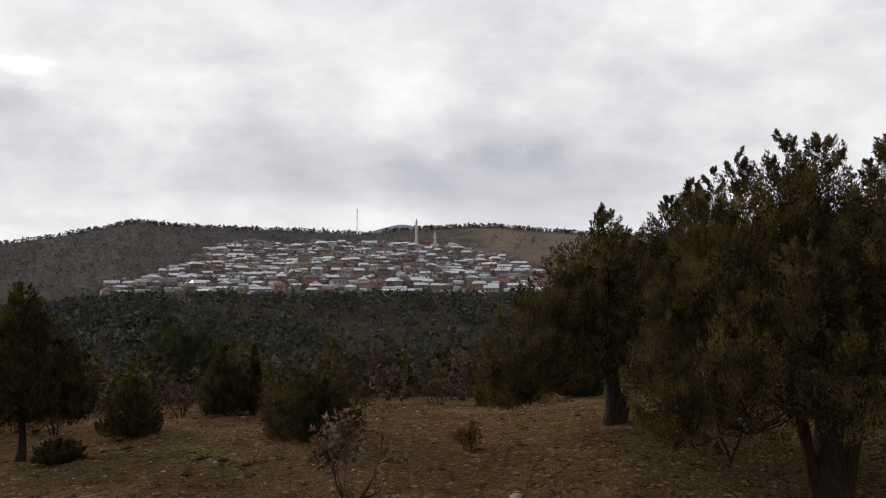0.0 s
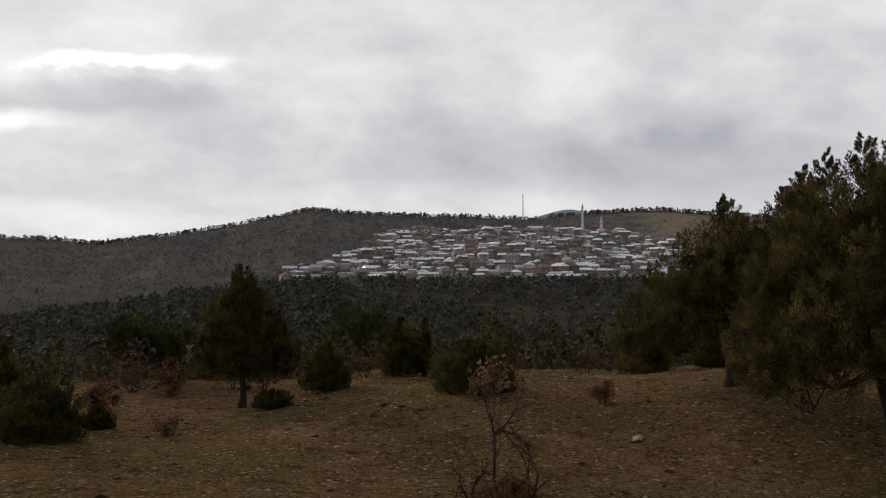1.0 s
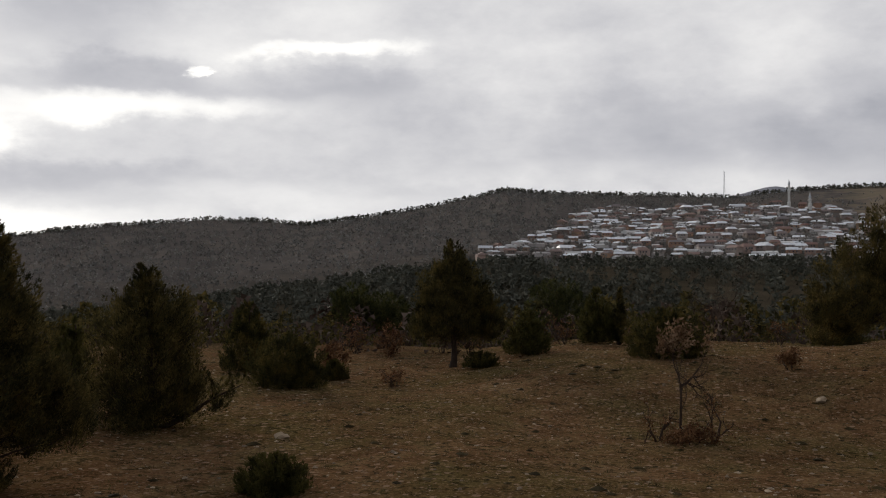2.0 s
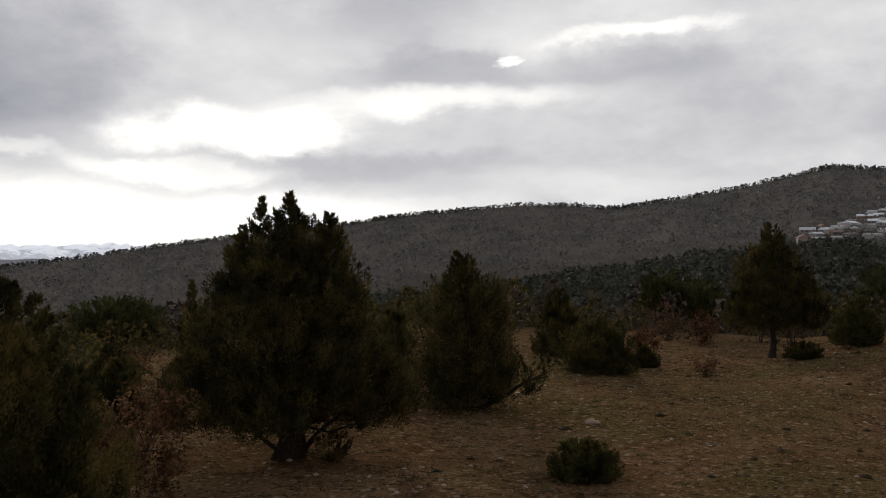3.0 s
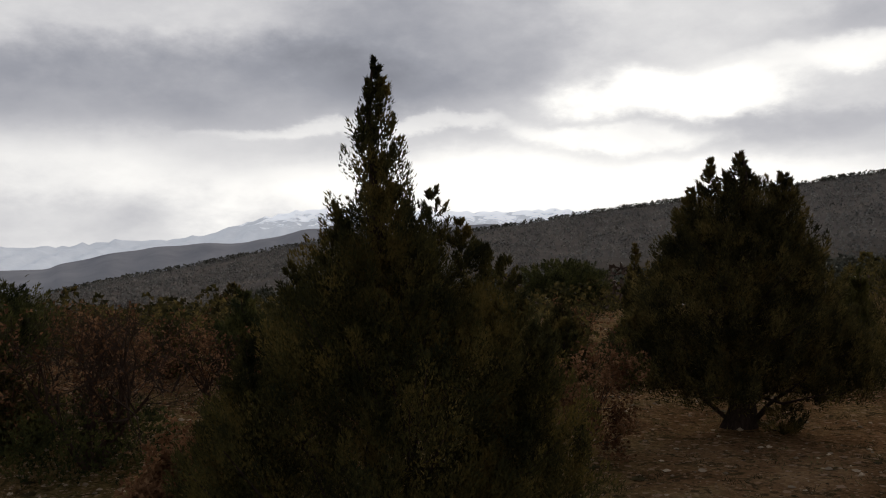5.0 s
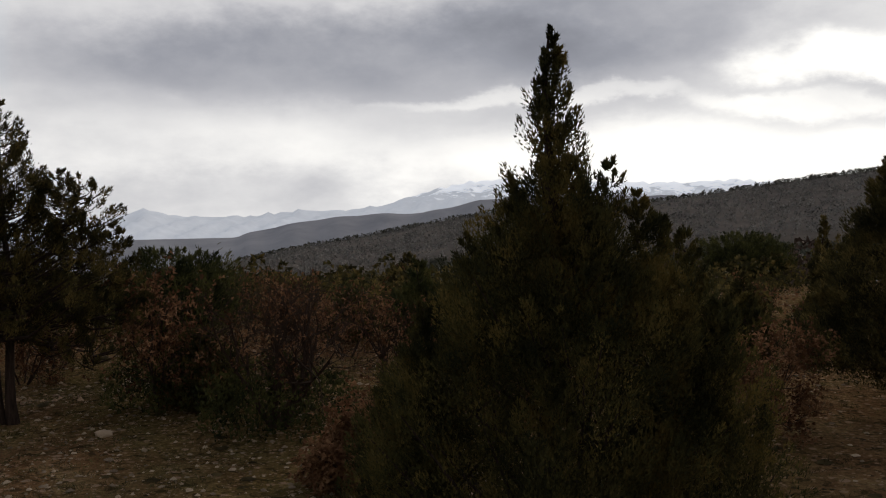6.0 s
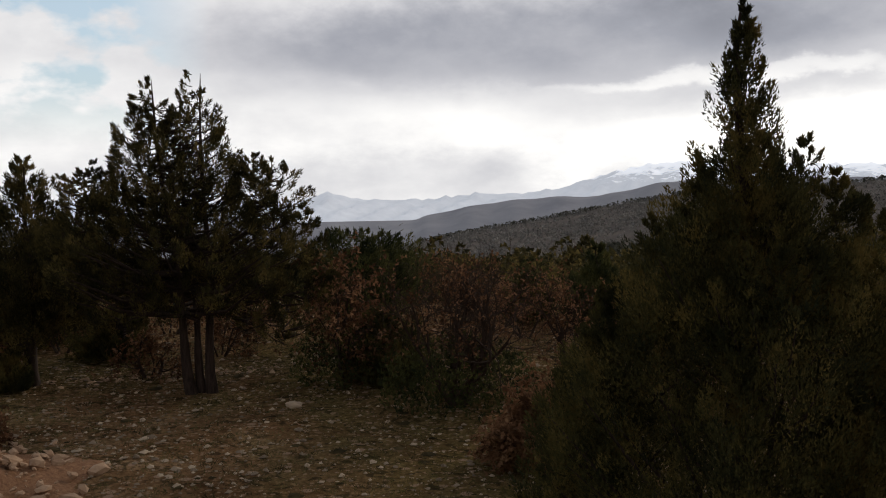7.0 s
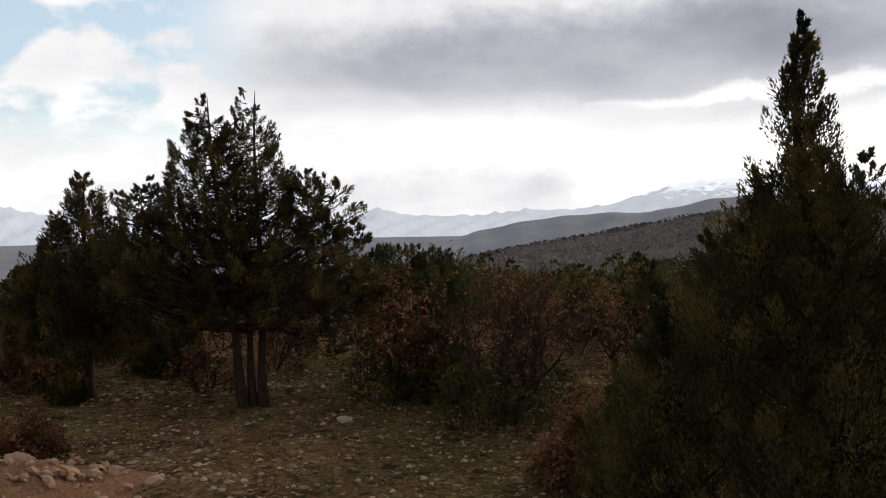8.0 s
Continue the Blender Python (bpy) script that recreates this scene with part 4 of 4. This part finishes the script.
# ---- woods on the slopes ----
def woods(name, label, n, place, lo, hi, tri, per, seed, mat):
    g = np.random.default_rng(seed)
    x, y = place(g, n)
    n = len(x)
    patchy = np.sin(x * 0.021 + 1) * np.sin(y * 0.017) + 0.6 * np.sin(x * 0.06 + y * 0.045)
    keep = patchy + g.uniform(-0.6, 2.4, n) > 0
    x, y = x[keep], y[keep]
    n = len(x)
    z = land(x, y)
    h = g.uniform(lo, hi, n)
    w = h * g.uniform(0.38, 0.66, n)
    k = np.repeat(np.arange(n), per)
    u = g.uniform(0, 1, n * per) ** 0.8
    a = g.uniform(0, 6.283, n * per)
    rr = w[k] * np.minimum(1, (u + 0.15) / 0.3) * (1 - u) ** 0.6 * np.sqrt(g.uniform(0.3, 1, n * per))
    p = np.stack([x[k] + np.cos(a) * rr, y[k] + np.sin(a) * rr, z[k] + u * h[k] * 0.92 - 0.12 * h[k]], 1)
    d = unit(np.stack([np.cos(a) * 0.7, np.sin(a) * 0.7, np.full(n * per, 0.7)], 1) + g.normal(0, 0.35, (n * per, 3)))
    lit = np.stack([np.cos(a), np.sin(a), 0.2 + u * 1.2], 1)
    v, f = blades(p, d, (tri * h)[k], (tri * h * 0.5)[k], g, 1, 0.38, lit)
    return tagged(new(name, mesh_from(name, v, f, mat)), label, "woods", kind="stuff")


woods("scrub", "low dark scrub where the pasture ends", 1000, wedge(19, 42, 46, 112), 0.5, 1.5, 0.11, 60, 70, JUNIPER_DARK)
woods("near_woods", "dark scrubby juniper wood below the pasture", 1000, wedge(38, 80, -38, 112), 1.2, 2.7, 0.115, 95, 71, JUNIPER_DARK)
woods("bare_thicket", "leafless brown thicket along the pasture's edge", 650, wedge(32, 85, -38, 75), 1.0, 2.3, 0.12, 60, 77, BROWN_SCRUB)
woods("valley_woods", "dark juniper wood filling the valley", 2200, wedge(80, 135, -38, 112), 1.4, 3.0, 0.15, 60, 75, HAZED_MID_TREES)
woods("middle_woods", "dark juniper wood on the nearer slope", 8000, wedge(135, 325, -38, 70), 2.2, 4.8, 0.24, 26, 72, HAZED_MID_TREES)
def hillside(g, n):
    x, y = wedge(500, 1005, -38, 88)(g, n)
    open_field = (x > 105 + 40 * np.sin(y * 0.02)) & (np.hypot(x, y) < 985) & (g.uniform(0, 1, n) < 0.93)
    return x[~open_field], y[~open_field]


woods("far_woods", "sparse juniper wood on the hillside", 34000, hillside, 1.6, 4.6, 0.38, 7, 73, HAZED_HILL_TREES)
woods("ridge_woods", "trees along the crest of the hill", 3500, wedge(985, 1003, -38, 88), 1.8, 5.0, 0.4, 12, 74, HAZED_MID_TREES)


# ---- village ----
def box_mesh(name, sx, sy, sz, mat, z0=0.0):
    v = np.array([(x, y, z) for z in (z0, z0 + sz) for y in (-sy / 2, sy / 2) for x in (-sx / 2, sx / 2)])
    f = [(0, 2, 3, 1), (4, 5, 7, 6), (0, 1, 5, 4), (2, 6, 7, 3), (0, 4, 6, 2), (1, 3, 7, 5)]
    return mesh_from(name, v, f, mat)


def roof_mesh(sx, sy, rise, hip, mat):
    ex, ey, t = sx / 2 + 0.3, sy / 2 + 0.35, 0.12
    r = ex - hip
    v = np.array([(-ex, -ey, 0), (ex, -ey, 0), (ex, ey, 0), (-ex, ey, 0), (-ex, -ey, t), (ex, -ey, t), (ex, ey, t), (-ex, ey, t), (-r, 0, rise + t), (r, 0, rise + t)])
    me = bpy.data.meshes.new("roof")
    me.from_pydata([tuple(p) for p in v], [], [(3, 2, 1, 0), (0, 1, 5, 4), (1, 2, 6, 5), (2, 3, 7, 6), (3, 0, 4, 7), (4, 5, 9, 8), (6, 7, 8, 9), (5, 6, 9), (7, 4, 8)])
    me.materials.append(mat)
    return me


def house_kind(sx, sy, sz, rise, hip, roof_mat):
    sx, sy, sz, rise, hip = sx * 0.9, sy * 0.85, sz * 0.66, rise * 1.15, hip * 0.35
    wall = box_mesh("wall", sx, sy, sz + 3, WALLS, -3)
    roof = roof_mesh(sx, sy, rise, hip, roof_mat)
    return sx, sy, sz, wall, roof


KINDS = [house_kind(11, 8, 3.2, 1.6, 0.0, METAL_ROOF), house_kind(14, 9, 5.6, 1.8, 4.0, TILE_ROOF), house_kind(10, 8, 5.4, 1.7, 3.5, METAL_ROOF),
         house_kind(9, 7, 3.0, 1.4, 0.0, TILE_ROOF), house_kind(17, 9, 3.2, 1.5, 0.0, METAL_ROOF), house_kind(12, 10, 5.8, 2.0, 4.5, METAL_ROOF),
         house_kind(10, 9, 5.6, 2.0, 4.0, TILE_ROOF)]
PANE = box_mesh("window", 1.0, 0.12, 1.1, WINDOW)
CHIMNEY = box_mesh("chimney", 0.7, 0.7, 1.6, WALLS)
HOUSE_LABEL = {True: "plastered village house under a shiny metal roof", False: "plastered village house under a weathered tile roof"}
g = np.random.default_rng(88)
spots = []
tries = 0
while len(spots) < 560 and tries < 60000:
    tries += 1
    a, u = g.uniform(-13.4, 12.0), g.uniform(0, 1)
    low_r, high_r = 606, float(np.interp(a, [-13.4, -11, -8, -3, 4.5, 5.8, 7, 9, 12.0], [655, 750, 845, 875, 875, 845, 730, 665, 630]))
    r = low_r + (high_r - low_r) * u
    x, y = -math.sin(radians(a)) * r, math.cos(radians(a)) * r
    if a > 6.5 and g.uniform() < 0.45:
        continue
    if all((x - q[0]) ** 2 + ((y - q[1]) * 0.75) ** 2 > 7.4 ** 2 for q in spots):
        spots.append((x, y, a))
LOW = [0, 3, 4, 4, 0]
sheds = []
for i, (x, y, a) in enumerate(spots):
    turn = a + g.normal(0, 24) + (90 if g.uniform() < 0.25 else 0)
    size = g.uniform(0.55, 0.92)
    if i >= 300:
        sx, sy, sz, wall, roof = KINDS[LOW[i % 5]]
        m = pose(x, y, float(land(x, y)), 0, 0, turn) @ Matrix.Diagonal((size * 0.8, size * 0.8, size * 0.8, 1))
        sheds.append((m, sx, sy, sz))
        continue
    sx, sy, sz, wall, roof = KINDS[g.choice(7, p=[0.28, 0.09, 0.08, 0.21, 0.18, 0.06, 0.10])]
    shiny = roof.materials[0] == METAL_ROOF
    h = thing("house", x, y, HOUSE_LABEL[shiny], "house", "village houses", turn=turn)
    h.matrix_basis = h.matrix_basis @ Matrix.Diagonal((size, size, size, 1))
    part("wall", wall, h)
    part("roof", roof, h).location = (0, 0, sz)
    if g.uniform() < 0.6:
        part("chimney", CHIMNEY, h).location = (sx * 0.25, 1.0, sz + 0.6)
    for k in range(3 if sx < 11 else 4):
        part("window", PANE, h).location = (sx * (-0.33 + 0.25 * k), -sy / 2 - 0.03, sz - 1.6)
V, Fc = [], []
for m, sx, sy, sz in sheds:
    base = len(V)
    pts = [(-sx / 2, -sy / 2, -2), (sx / 2, -sy / 2, -2), (sx / 2, sy / 2, -2), (-sx / 2, sy / 2, -2), (-sx / 2, -sy / 2, sz), (sx / 2, -sy / 2, sz),
           (sx / 2, sy / 2, sz), (-sx / 2, sy / 2, sz), (-sx / 2, 0, sz + 1.3), (sx / 2, 0, sz + 1.3)]
    V += [tuple(m @ Vector(p)) for p in pts]
    Fc += [tuple(base + k for k in t) for t in ((0, 1, 5), (0, 5, 4), (2, 3, 7), (2, 7, 6), (1, 2, 6), (1, 6, 5), (3, 0, 4), (3, 4, 7), (4, 5, 9), (4, 9, 8), (6, 7, 8), (6, 8, 9), (5, 6, 9), (7, 4, 8))]
tagged(new("village_outbuildings", mesh_from("village_outbuildings", V, Fc, SHED)), "low sheds and barns between the village houses", "sheds", kind="stuff")
woods("village_trees", "bare and dark trees between the houses", 420, wedge(600, 900, -14, 12), 2.5, 6.0, 0.3, 14, 76, HAZED_HILL_TREES)


def minaret(az, r, tall):
    x, y = -math.sin(radians(az)) * r, math.cos(radians(az)) * r
    m = thing("minaret", x, y, "slender pale stone minaret with a pointed cap", "minaret", "minarets")
    part("shaft", mesh_from("shaft", *tubes([[((0, 0, -2), 1.5), ((0, 0, 5), 1.5), ((0, 0, 6), 1.05), ((0, 0, tall), 0.95)]], 10), PALE_STONE), m)
    part("balcony", mesh_from("balcony", *tubes([[((0, 0, tall * 0.72), 1.0), ((0, 0, tall * 0.72 + 0.6), 1.7), ((0, 0, tall * 0.72 + 1.5), 1.7), ((0, 0, tall * 0.72 + 1.6), 1.0)]], 10), PALE_STONE), m)
    part("cap", mesh_from("cap", *tubes([[((0, 0, tall), 1.15), ((0, 0, tall + 4.5), 0.05)]], 10), STEEL), m)


minaret(-5.8, 850, 20)
minaret(-6.9, 830, 10)
x, y = 1000 * math.sin(radians(2.3)), 1000 * math.cos(radians(2.3))
mast = thing("radio_mast", x, y, "thin steel radio mast on the hilltop", "mast")
lines = [[((dx, dy, -1), 0.22), ((dx * 0.4, dy * 0.4, 26), 0.16)] for dx, dy in ((0.9, 0), (-0.5, 0.8), (-0.5, -0.8))]
for ob_name, ln in zip(("leg", "leg", "leg"), lines):
    part(ob_name, mesh_from("leg", *tubes([ln], 5), STEEL), mast)
for k in range(9):
    s = 0.95 - 0.06 * k
    part("brace", mesh_from("brace", *tubes([[((0.9 * s, 0, 3 * k), 0.1), ((-0.5 * s, 0.8 * s, 3 * k + 1.5), 0.1), ((-0.5 * s, -0.8 * s, 3 * k + 3), 0.1)]], 4), STEEL), mast)
